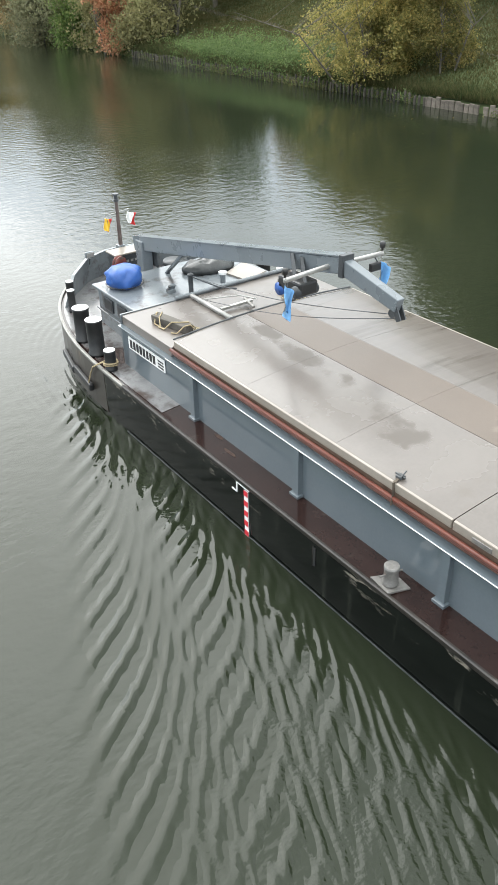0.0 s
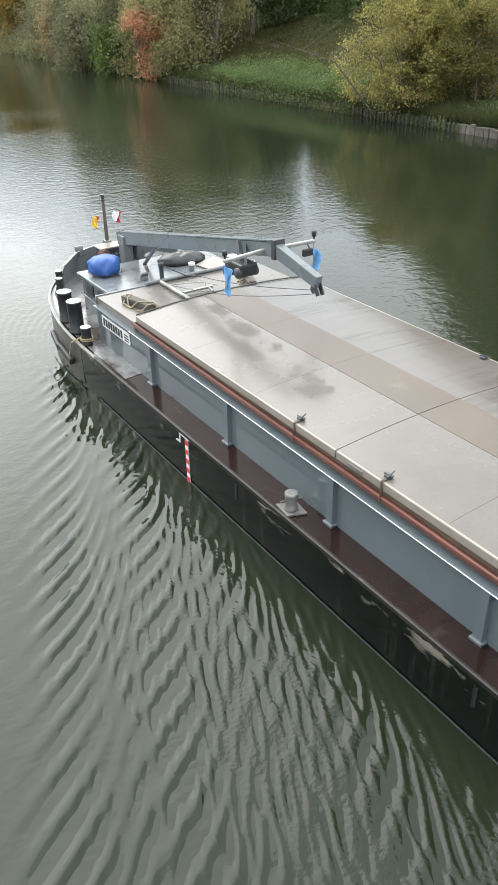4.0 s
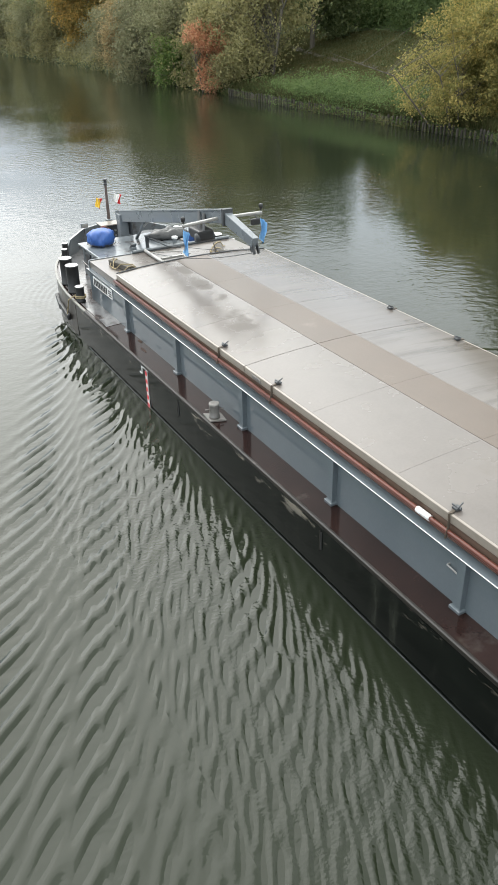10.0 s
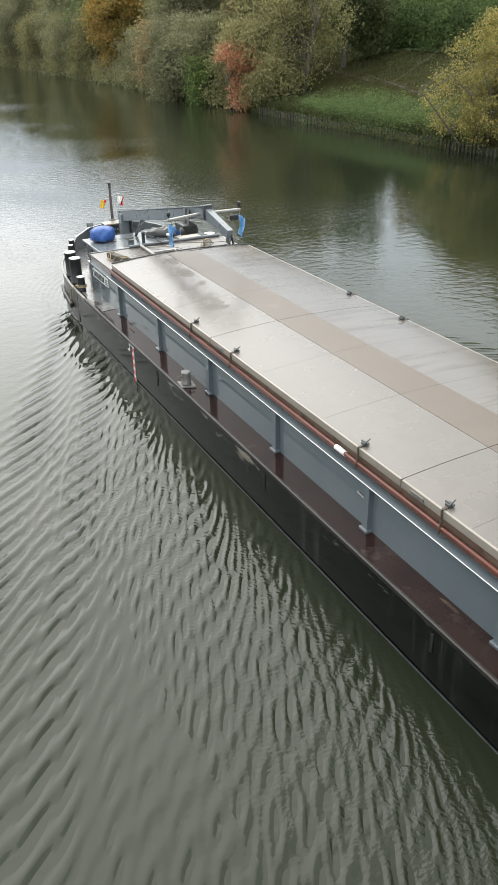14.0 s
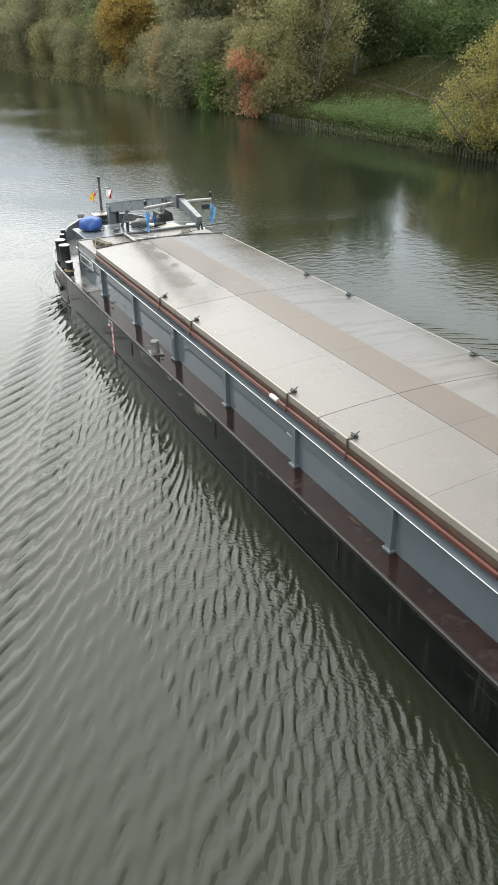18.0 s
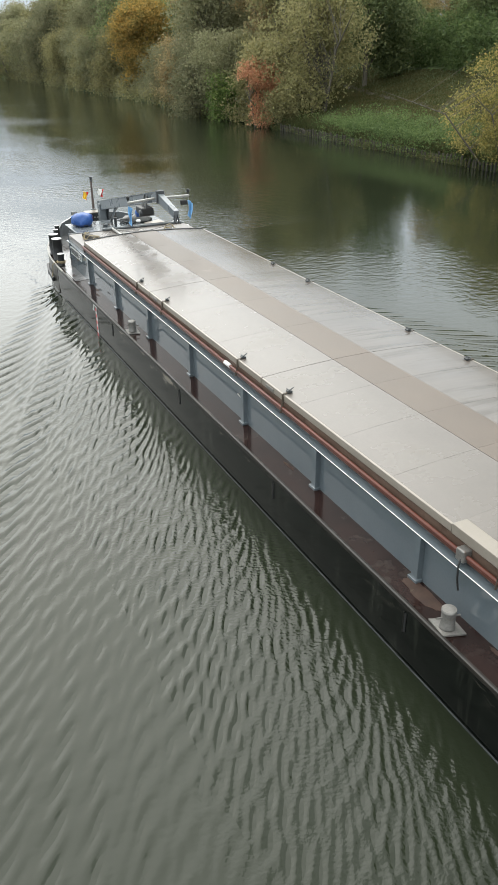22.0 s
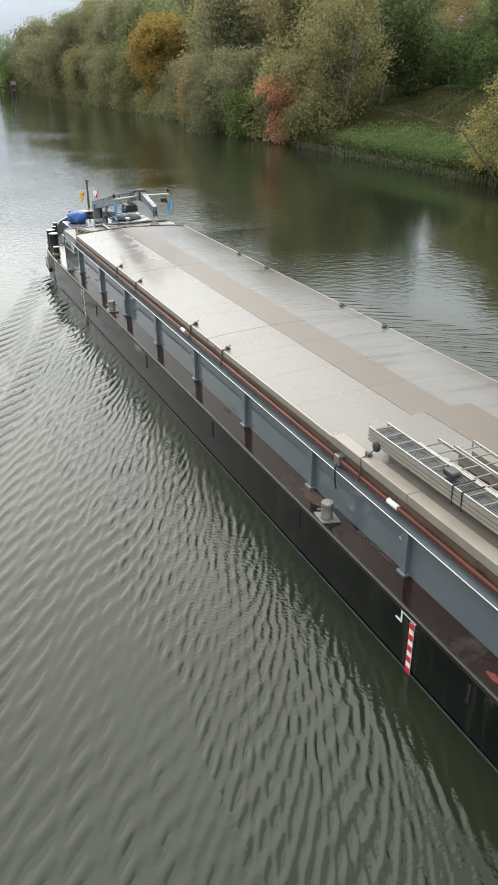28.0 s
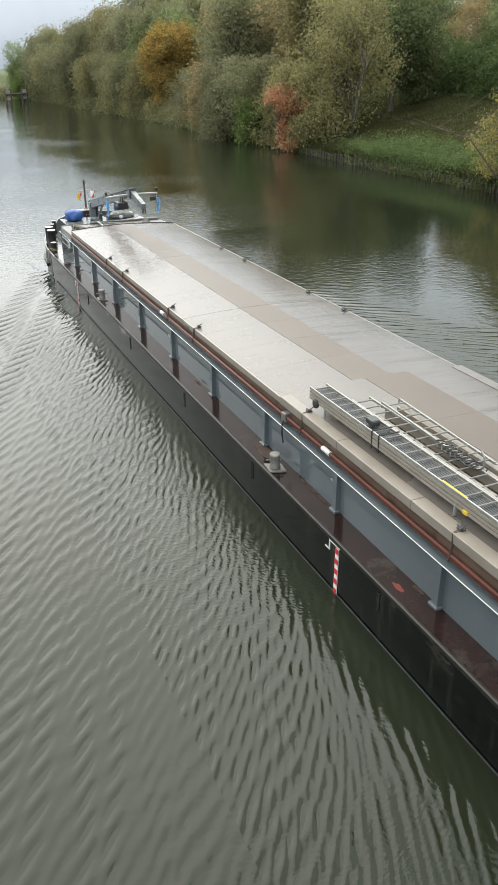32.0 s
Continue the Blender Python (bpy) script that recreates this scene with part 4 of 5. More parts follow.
kinds = [
    (tree("wood_tree", "tall open tree with thin olive-brown autumn leaves", L_OLIVE, 16, 5.2, 21, 0.12, 200, 58, 0.195, 0.75, 2, 0, 0.6, 0.5, 0, "trees of the wood"), L_OLIVE),
    (tree("wood_tree", "tall tree with brown autumn leaves", L_BROWN, 15, 5.0, 22, 0.1, 200, 58, 0.195, 0.75, 1, 0, 0.55, 0.6, 0, "trees of the wood"), L_BROWN),
    (tree("wood_tree", "tall tree with dense dark green leaves", L_DARK, 14, 5.2, 23, 0.04, 260, 64, 0.205, 0.8, 1, 0, 0.5, 0.0, 0, "trees of the wood"), L_DARK),
    (tree("wood_tree", "tall rounded tree with grey-green leaves", L_GREY, 15, 5.4, 24, 0.06, 240, 64, 0.205, 0.8, 2, 0, 0.5, 0.3, 0, "trees of the wood"), L_GREY),
]
rng_w = random.Random(4)
first = [True] * 4


SKYLINE = ((0, 3.2), (5, 3.2), (6.5, 3.0), (7.4, 3.9), (8.6, 4.8), (12.5, 6.8), (16.6, 8.6), (18, 9.8), (23, 12), (29, 12.8), (31, 12.2), (33.5, 11.6), (35.3, 10.6), (36.6, 9.4), (38, 10.2), (39.2, 13.6), (41.5, 15.5), (44, 16.5), (46, 20), (48, 18.5), (50, 23), (54, 26), (90, 28))
TALL = (16, 15, 14, 15)


def skyline(x, y):
    """How high the tops of the wood reach at x, y, as the gaps of sky mirrored in the water tell."""
    b, d = math.degrees(math.atan2(x, y)), math.hypot(x, y)
    for (a0, e0), (a1, e1) in zip(SKYLINE, SKYLINE[1:]):
        if a0 <= b <= a1:
            return math.tan(radians(e0 + (e1 - e0) * (b - a0) / (a1 - a0))) * d - 7.8
    return 30.0


def wood(k, x, y, s):
    s = min(s, max(0.45, (skyline(x, y) - ground_height(x, y)) / TALL[k]))
    if first[k]:
        first[k] = False
        put(kinds[k][0], x, y, rng_w.uniform(0, 360))
        return
    plant(kinds[k][0], x, y, rng_w.uniform(0, 360), s)


# bushes leaning over the water beyond the grass
bush_kinds = [tree("bank_bush", "rounded olive bush leaning over the water", L_OLIVE, 7.0, 4.2, 41, 0.02, 260, 66, 0.155, 0.6, 4, 0, 0.4, 0.3, 0, "bushes on the far bank"),
              tree("bank_bush", "spreading grey-green willow bush over the water", L_GREY, 8.0, 4.4, 42, 0.02, 260, 66, 0.155, 0.6, 4, 0, 0.4, 0.3, 0, "bushes on the far bank"),
              tree("bank_bush", "brown autumn bush at the water's edge", L_BROWN, 7.5, 4.2, 43, 0.02, 240, 66, 0.155, 0.6, 4, 0, 0.4, 0.3, 0, "bushes on the far bank"),
              tree("bank_bush", "dense green bush at the water's edge", L_GREEN, 6.5, 4.0, 44, 0.02, 240, 55, 0.17, 0.6, 3, 0, 0.4, 0.0, 0, "bushes on the far bank")]
seen_bush = [False] * 4
for i, (y, k) in enumerate(((80, 0), (88.5, 1), (100, 1), (106, 2), (112, 1), (141, 0), (148, 1), (155, 0), (162, 1), (170, 0), (179, 0), (187, 1), (196, 0), (205, 1), (214, 0), (224, 1), (234, 3), (83, 0), (94, 2))):
    x = bank_edge(y) + rng_w.uniform(1.2, 2.6) + (4.5 if i > 16 else 0)
    sc = rng_w.uniform(0.8, 1.1) * (1 + max(0, y - 120) / 160)
    if not seen_bush[k]:
        seen_bush[k] = True
        put(bush_kinds[k], x, y, rng_w.uniform(0, 360), 0.4)
    else:
        plant(bush_kinds[k], x, y, rng_w.uniform(0, 360), sc, 0.4)
# along the water beyond the grass, then up the slope behind it
for x, y, k, s in ((45, 83, 0, 1.0), (46, 90, 1, 0.95), (44, 100, 3, 1.0), (48, 106, 0, 1.05), (49, 113, 1, 1.0), (50, 120, 0, 1.1), (53, 97, 0, 1.05), (52, 80, 2, 0.9),
                   (48, 146, 3, 1.1), (46, 155, 3, 1.45), (46, 164, 3, 1.6), (47, 175, 0, 1.65), (46, 186, 3, 1.75), (46, 198, 3, 1.75), (45, 210, 0, 1.75), (44, 224, 3, 1.75),
                   (45, 147, 2, 1.05), (48, 138, 2, 1.0), (55, 132, 0, 1.15), (58, 150, 3, 1.2), (58, 170, 0, 1.6), (57, 190, 3, 1.75), (56, 214, 0, 1.8), (38, 238, 2, 1.7), (30, 252, 2, 1.7), (19, 262, 3, 1.6), (8, 272, 2, 1.6), (-5, 278, 0, 1.5), (46, 242, 0, 1.8), (-18, 284, 2, 1.2), (-34, 288, 3, 1.3), (-52, 290, 0, 1.2)):
    wood(k, x + rng_w.uniform(-1, 1), y + rng_w.uniform(-1, 1), s * rng_w.uniform(0.92, 1.08))
for i in range(24):
    y = 26 + 6.0 * i + rng_w.uniform(-2, 2)
    x = 62 + 0.05 * y + rng_w.uniform(-3.5, 3.5)
    wood(2 if rng_w.random() < 0.62 else rng_w.choice((0, 1, 3)), x, y, rng_w.uniform(0.8, 1.05))
for i in range(30):
    y = 22 + 5.0 * i + rng_w.uniform(-2, 2)
    wood(rng_w.choice((0, 2, 2, 3)), 76 + rng_w.uniform(-4, 4), y, rng_w.uniform(1.0, 1.2))
for i in range(34):
    wood(rng_w.choice((0, 2, 3)), 89 + rng_w.uniform(-4, 4), 20 + 5.0 * i + rng_w.uniform(-2, 2), rng_w.uniform(1.1, 1.3))
# taller trees where the bank comes nearer to the bridge
for x, y, k, s in ((55, 50, 0, 1.6), (58, 46, 0, 1.8), (60, 54, 1, 1.7), (57, 41, 3, 1.9), (62, 47, 3, 2.0), (60, 37, 0, 2.0), (64, 41, 1, 2.1), (58, 32, 0, 1.9)):
    wood(k, x, y, s)


# ---- fittings of the barge ----
def bollard(x, y, z, top, r, cap=M_WHITE, body=M_BLACK, parent=None):
    b = part("bollard", lathe([(r * 1.12, z), (r * 1.12, z + 0.03), (r, z + 0.05), (r, top - 0.06), (r * 1.04, top - 0.05), (r * 1.05, top - 0.04), (r * 1.05, top - 0.006)], 22, (x, y, 0)), body, parent or barge, "dark round mooring bollard with a pale top", True)
    part("cap", lathe([(r * 1.05, top - 0.006), (r * 1.02, top), (r * 0.6, top + 0.003)], 22, (x, y, 0)), cap, b)
    return b


for s in (-1, 1):
    bollard(s * 2.33, 14.23, sheer(14.2), 1.80, 0.165)
    bollard(s * 2.38, 13.52, sheer(13.5), 1.79, 0.165)
    bollard(s * 2.47, 12.74, sheer(12.7), 1.44, 0.11)
    bollard(s * 1.80, 15.95, sheer(15.9), 1.74, 0.085)
    bollard(s * 1.93, 15.62, sheer(15.6), 1.66, 0.085)
for y in (5.08, -7.97):
    bm = slab([(-2.6, y - 0.12), (-2.3, y - 0.22), (-2.26, y + 0.1), (-2.56, y + 0.24)], 0.99, 1.015)
    plate = part("bollard_plate", bm, M_STEEL, barge, "pale steel base plate on the side deck")
    b = bollard(-2.44, y, 1.015, 1.31, 0.095, M_STEEL, M_STEEL)
    b["label"] = "worn steel side bollard"
    part("pin", rod(bmesh.new(), (-2.62, y + 0.02, 1.2), (-2.26, y - 0.02, 1.16), 0.012, 0.012, 8), M_STEEL, b)

# draught scales with their white corner marks
for y in (7.99, -10.67):
    sc = part("draught_scale", boxed(-2.632, -2.618, y - 0.05, y + 0.05, -0.1, 0.87), M_WHITE, barge, "red and white draught scale")
    for i in range(5):
        z1 = 0.87 - 0.19 * i
        part("stripe", boxed(-2.637, -2.631, y - 0.051, y + 0.051, z1 - 0.095, z1), M_SCALE_RED, sc)
    mk = part("corner_mark", boxed(-2.632, -2.618, y - 0.08, y + 0.26, 0.9, 0.925), M_WHITE, barge, "white painted mark")
    part("upright", boxed(-2.632, -2.618, y + 0.235, y + 0.26, 0.72, 0.899), M_WHITE, mk)
    part("tick", boxed(-2.632, -2.618, y + 0.261, y + 0.38, 0.72, 0.745), M_WHITE, mk)

# name board, its lettering as plain bars
board = part("number_board", boxed(-2.145, -2.125, 11.16, 12.53, 1.46, 1.71, 0.004), M_WHITE, barge, "white board with black characters")
for i in range(8):
    y1 = 12.46 - 0.125 * i
    part("character_bar", boxed(-2.151, -2.144, y1 - 0.085, y1, 1.5, 1.67), M_BLACK, board)
for i in range(3):
    part("small_bar", boxed(-2.151, -2.144, 11.2, 11.4, 1.5 + 0.06 * i, 1.53 + 0.06 * i), M_BLACK, board)

# straps over the hatch lips
def strap(y, s, h=0.0):
    bm = bmesh.new()
    beam(bm, (s * 1.92, y, 2.2 + h), (s * 2.08, y - 0.02, 2.185 + h), 0.04, 0.008)
    beam(bm, (s * 2.085, y - 0.02, 2.185 + h), (s * 2.1, y - 0.05, 2.03 + h), 0.04, 0.008, (0, 1, 0))
    beam(bm, (s * 2.1, y - 0.05, 2.03 + h), (s * 2.16, y - 0.08, coam(y) + 0.1), 0.04, 0.008, (0, 1, 0))
    st_ = part("strap", bm, M_WEB, barge, "webbing strap over the hatch lip")
    bm = boxed(min(s * 1.9, s * 1.99), max(s * 1.9, s * 1.99), y - 0.05, y + 0.05, 2.19 + h, 2.225 + h, 0.008)
    rod(bm, (s * 1.95, y - 0.08, 2.225 + h), (s * 1.95, y + 0.08, 2.225 + h), 0.014)
    rod(bm, (s * 1.99, y - 0.045, 2.23 + h), (s * 1.88, y - 0.03, 2.28 + h), 0.01)
    part("ratchet_buckle", bm, M_DARKGREY, st_)


for y in (5.53, 3.59, -0.77, -2.7, -8.33, -12.68):
    strap(y, -1, 0.028 if y < -8 else 0.0)
for y in (5.5, 3.49, -0.91, -2.87):
    strap(y, 1)
for y in (-0.37, -9.3):
    part("pipe_sleeve", rod(bmesh.new(), (-2.11, y - 0.13, coam(y) + 0.175), (-2.11, y + 0.13, coam(y) + 0.175), 0.046, 0.046, 14), M_WHITE, barge, "white pipe sleeve", True)
for y in (-1.05, 1.9 - 11.6):
    part("grip", rods([(-2.12, y - 0.1, 1.5), (-2.17, y - 0.1, 1.5), (-2.17, y + 0.1, 1.52), (-2.12, y + 0.1, 1.52)], 0.012), M_ALU, barge, "small pale welded grip")
for y in (4.1, -2.2):
    part("seam_latch", boxed(-2.09, -2.07, y - 0.14, y + 0.14, 2.06, 2.13, 0.004), M_STEEL, barge)
bm = rods([(-2.12, -7.75, 1.95), (-2.21, -7.78, 1.8), (-2.22, -7.8, 1.6), (-2.2, -7.82, 1.42)], 0.014)
part("hanging_line", bm, M_BLACK, barge, "dark line hanging from the rail")
part("pipe_joint", boxed(-2.18, -2.02, -7.82, -7.66, 1.82, 2.0, 0.02), M_STEEL, barge, "steel pipe joint")

# broad pale border of the aft cover
for s in (-1, 1):
    for y0, y1 in ((-16.4, -14.05), (-14.04, -11.75), (-11.74, -9.6), (-9.59, -7.45)):
        part("border_plate", boxed(min(s * 2.1, s * 1.86), max(s * 2.1, s * 1.86), y0, y1, 2.06, 2.215, 0.012), M_LIP if s < 0 else M_HATCH_WET, barge, "broad pale border of the aft hatch")

# cabin in the bow
CAB0, CAB1 = 12.86, 14.86
house = part("fore_cabin", boxed(-1.62, 1.62, CAB0, CAB1, 1.0, 1.9, 0.03), M_GREY, barge, "low grey steel cabin in the bow")
part("roof", boxed(-1.72, 1.72, CAB0 - 0.02, CAB1 + 0.06, 1.9, 1.96, 0.025), M_GREY, house, "grey cabin roof, worn and wet")
for y in (13.15, 13.75, 14.35):
    win = part("window", boxed(-1.65, -1.615, y - 0.2, y + 0.2, 1.5, 1.78, 0.01), M_DARKGREY, house)
    part("pane", boxed(-1.655, -1.645, y - 0.16, y + 0.16, 1.54, 1.74), M_BLACK, win)
part("skirting_rail", rod(bmesh.new(), (-1.66, CAB0, 1.36), (-1.66, CAB1, 1.44), 0.02), M_GREY, house)
part("roof_hatch", slab([(0.95, 12.95), (1.6, 13.15), (1.55, 13.95), (0.85, 13.6)], 1.965, 2.0), M_LIP, house, "pale hatch plate on the cabin roof")
for x, y, top in ((0.54, 13.25, 2.2), (1.25, 14.3, 2.16)):
    v = part("vent", lathe([(0.06, 1.95), (0.06, top - 0.06)], 14, (x, y, 0)), M_GREY, house, "round roof vent")
    part("cap", lathe([(0.085, top - 0.06), (0.085, top - 0.01), (0.05, top)], 16, (x, y, 0)), M_WHITE, v)
bm = boxed(-0.72, -0.56, 13.34, 13.5, 1.95, 2.05, 0.02)
beam(bm, (-0.64, 13.42, 2.03), (-0.64, 13.34, 2.14), 0.16, 0.05, (0, 0, 1), 0.01)
part("scoop_vent", bm, M_GREY, house, "small grey scoop vent")
part("roof_post", lathe([(0.07, 1.95), (0.05, 1.99), (0.05, 2.34), (0.065, 2.35), (0.065, 2.38)], 14, (-0.34, 13.1, 0)), M_DARKGREY, house, "dark post on the roof", True)

# bulwark round the stem
port = [(-1.9, 15.82, 1.46), (-1.55, 16.25, 1.74), (-0.95, 16.78, 1.86), (-0.4, 17.0, 1.88), (0.0, 17.05, 1.88)]
full = port + [(-x, y, z) for x, y, z in port[-2::-1]]
bm = bmesh.new()
rings = []
for x, y, z in full:
    d = math.hypot(x, y - 14.5) or 1
    ox, oy = x / d, (y - 14.5) / d
    low = sheer(y) - 0.02
    rings.append([bm.verts.new((x + ox * o, y + oy * o, zz)) for o, zz in ((0.13, low), (0.03, z - 0.02), (0.045, z), (-0.03, z), (-0.03, z - 0.02), (0.07, low))])
for a, b in zip(rings, rings[1:]):
    for i in range(6):
        bm.faces.new((a[i], b[i], b[(i + 1) % 6], a[(i + 1) % 6]))
bm.faces.new(rings[0])
bm.faces.new(rings[-1])
bmesh.ops.recalc_face_normals(bm, faces=bm.faces)
part("bulwark", bm, M_GREY, barge, "grey raised bulwark round the bow")
spot = part("floodlight", boxed(-1.06, -0.84, 16.55, 16.63, 1.93, 2.07, 0.02, ), M_GREY, barge, "small floodlight on the bulwark")
part("glass", boxed(-1.04, -0.86, 16.535, 16.552, 1.95, 2.05), M_ALU, spot)
part("bracket", rods([(-0.95, 16.6, 1.9), (-0.95, 16.66, 1.75)], 0.018), M_DARKGREY, spot)

# locker with the mast
locker = part("locker", boxed(-0.62, 0.05, 15.9, 16.3, 1.15, 2.06, 0.02), M_DARKGREY, barge, "tread-plate locker with a pale lid")
part("lid", boxed(-0.66, 0.09, 15.86, 16.34, 2.062, 2.1, 0.01), M_LIP, locker)
for i in range(5):
    for j in range(6):
        part("tread_stud", boxed(-0.58 + 0.11 * j, -0.52 + 0.11 * j, 15.885, 15.902, 1.28 + 0.15 * i, 1.33 + 0.15 * i), M_ALU, locker)
reel = part("hose_reel", lathe([(0.05, -0.06), (0.17, -0.06), (0.17, -0.03), (0.12, -0.03), (0.12, 0.03), (0.17, 0.03), (0.17, 0.06), (0.05, 0.06)], 22), M_RUSTRED, barge, "dull red hose reel", True)
reel.matrix_basis = pose(-0.6, 15.78, 1.93, 90, 0, 15)
mast = part("mast", lathe([(0.05, 2.1), (0.045, 2.5), (0.035, 3.12), (0.03, 3.15)], 14, (-0.21, 16.42, 0)), M_MAST, barge, "slim brown-grey mast")
part("mast_foot", boxed(-0.3, -0.12, 16.33, 16.51, 1.9, 2.14, 0.02), M_GREY, mast)
part("mast_lamp", lathe([(0.06, 3.14), (0.06, 3.18), (0.045, 3.19), (0.045, 3.27), (0.07, 3.28), (0.07, 3.31)], 16, (-0.21, 16.42, 0)), M_DARKGREY, mast, "dark masthead lamp")
part("crosstree", rods([(-0.48, 16.42, 2.86), (0.08, 16.42, 2.92)], 0.01), M_ALU, mast)
for x in (-0.48, 0.08):
    part("halyard", rods([(x, 16.42, 2.88), (x, 16.42, 2.42)], 0.004, 6), M_ALU, mast)


def cloth(name, mats, x, y, z, w, h, parent, label, seed, turn=0.0, narrow=0.3):
    """A flag hanging in folds, its bands side by side, each a mesh of its own."""
    rng = random.Random(seed)
    first_ = None
    for k, m in enumerate(mats):
        bm = bmesh.new()
        grid = []
        for j in range(9):
            v = j / 8
            row = []
            for i in range(5):
                u = (k + i / 4) / len(mats)
                uu = u * (1 - narrow * v)
                row.append(bm.verts.new((uu * w * math.cos(turn) + 0.025 * math.sin(7 * u + 4 * v + seed), uu * w * math.sin(turn) + 0.05 * math.sin(6 * u + 2 * v + seed) * (0.3 + v), -v * h - 0.35 * h * u * (0.6 + 0.4 * v))))
            grid.append(row)
        for a, b in zip(grid, grid[1:]):
            for i in range(4):
                bm.faces.new((a[i], a[i + 1], b[i + 1], b[i]))
        r = bmesh.ops.solidify(bm, geom=bm.faces[:], thickness=0.006)
        bmesh.ops.translate(bm, verts=bm.verts, vec=(x, y, z))
        ob = part(name if k == 0 else "band", bm, m, parent if k == 0 else first_, label if k == 0 else "", True)
        first_ = first_ or ob
    return first_


flag1 = thing("signal_flag", "small yellow and red flag hanging from the mast", "flag")
cloth("cloth", (M_YELLOW, M_YELLOW, M_FLAGRED), -0.56, 16.42, 2.8, 0.22, 0.26, flag1, "", 1, 0.3)
flag2 = thing("signal_flag", "small white and red flag hanging from the mast", "flag")
cloth("cloth", (M_WHITE, M_WHITE, M_FLAGRED), 0.03, 16.42, 2.86, 0.22, 0.24, flag2, "", 2, -0.3)

# folding boom: post, long arm, bent end, cross-arm
post = part("boom_post", boxed(-0.3, -0.04, 15.2, 15.5, 1.2, 2.5, 0.02), M_BOOM, barge, "grey steel boom post")
part("cheek_plate", boxed(-0.02, 0.02, 15.05, 15.5, 1.9, 2.45, 0.01), M_DARKGREY, post)
bm = bmesh.new()
beam(bm, (-0.15, 15.68, 2.36), (-0.2, 8.62, 3.74), 0.2, 0.32, (0, 0, 1), 0.015, 0.82)
boom = part("boom", bm, M_BOOM, barge, "long grey box-section boom")
part("top_edge", beam(bmesh.new(), (-0.15, 15.6, 2.535), (-0.2, 8.7, 3.885), 0.21, 0.02), M_BOOM, boom, "worn top edge")
bm = bmesh.new()
beam(bm, (-0.2, 8.72, 3.74), (-0.14, 7.5, 3.42), 0.18, 0.25, (0, 0, 1), 0.015, 0.85)
part("boom_end", bm, M_BOOM, boom, "bent end of the boom")
part("collar", boxed(-0.32, -0.08, 8.58, 8.68, 3.56, 3.92, 0.01), M_DARKGREY, boom)
bm = bmesh.new()
for dx in (-0.05, 0.05):
    beam(bm, (-0.14 + dx, 7.56, 3.42), (-0.14 + dx, 7.44, 3.2), 0.02, 0.1)
part("tip_cheeks", bm, M_DARKGREY, boom)
part("tip_sheave", lathe([(0.02, -0.03), (0.07, -0.03), (0.05, 0), (0.07, 0.03), (0.02, 0.03)], 14), M_DARKGREY, boom).matrix_basis = pose(-0.14, 7.62, 3.26, 0, 90, 0)
bm = bmesh.new()
beam(bm, (-1.1, 9.04, 3.57), (-0.22, 8.95, 3.66), 0.07, 0.07, (0, 0, 1), 0.02)
part("cross_arm", bm, M_ALU, boom, "pale cross-arm")
bm = bmesh.new()
beam(bm, (-0.2, 8.92, 3.66), (0.8, 8.84, 3.67), 0.07, 0.07, (0, 0, 1), 0.02)
part("cross_arm", bm, M_ALU, boom, "pale cross-arm")
for x, y, z in ((-1.07, 9.04, 3.62), (0.77, 8.84, 3.72)):
    part("end_lamp", lathe([(0.02, 0), (0.02, 0.04), (0.045, 0.05), (0.05, 0.13), (0.03, 0.15)], 12, (x, y, z)), M_BLACK, boom, "small dark lamp", True)
    part("flag_line", rods([(x, y, z - 0.02), (x, y, z - 0.6)], 0.006, 6), M_ALU, boom)
part("hook_ball", lathe([(0.015, -0.04), (0.032, -0.02), (0.036, 0.0), (0.026, 0.026), (0.008, 0.04), (0.006, 0.6)], 12, (-0.98, 9.1, 2.92)), M_DARKGREY, boom, "hook on a line", True)
part("side_lamp", boxed(0.5, 0.72, 8.78, 8.86, 3.42, 3.56, 0.02, pose(0, 0, 0)), M_BLACK, boom, "dark lamp under the cross-arm")
part("lamp_stem", rods([(0.6, 8.84, 3.66), (0.66, 8.82, 3.56)], 0.012), M_DARKGREY, boom)
for k, (x, y, z, sd) in enumerate(((-1.08, 9.04, 3.5, 3), (0.76, 8.84, 3.55, 5))):
    fl = thing("blue_flag", "light blue cloth flag hanging from the boom's cross-arm", "flag", (0, 0, 0), "blue flags")
    cloth("cloth", (M_LIGHTBLUE,), x, y, z, 0.17, 0.44, fl, "", sd, -0.9, 0.8)
    if k == 0:
        flag3 = fl
    else:
        flag4 = fl
# winch slung under the boom
winch = part("winch", boxed(-0.6, -0.22, 9.25, 9.85, 3.12, 3.34, 0.04), M_BLACK, boom, "dark winch slung under the boom")
bm = bmesh.new()
for a in (9.3, 9.55):
    beam(bm, (-0.46, a, 3.3), (-0.3, a + 0.3, 3.62), 0.05, 0.09)
part("bracket", bm, M_DARKGREY, winch)
part("motor", rod(bmesh.new(), (-0.64, 9.35, 3.18), (-0.2, 9.35, 3.18), 0.1, 0.1, 16), M_DARKGREY, winch, "", True)
part("drum", rod(bmesh.new(), (-0.6, 9.82, 3.1), (-0.2, 9.82, 3.1), 0.11, 0.11, 16), M_BLUETARP, winch, "blue rope drum", True)
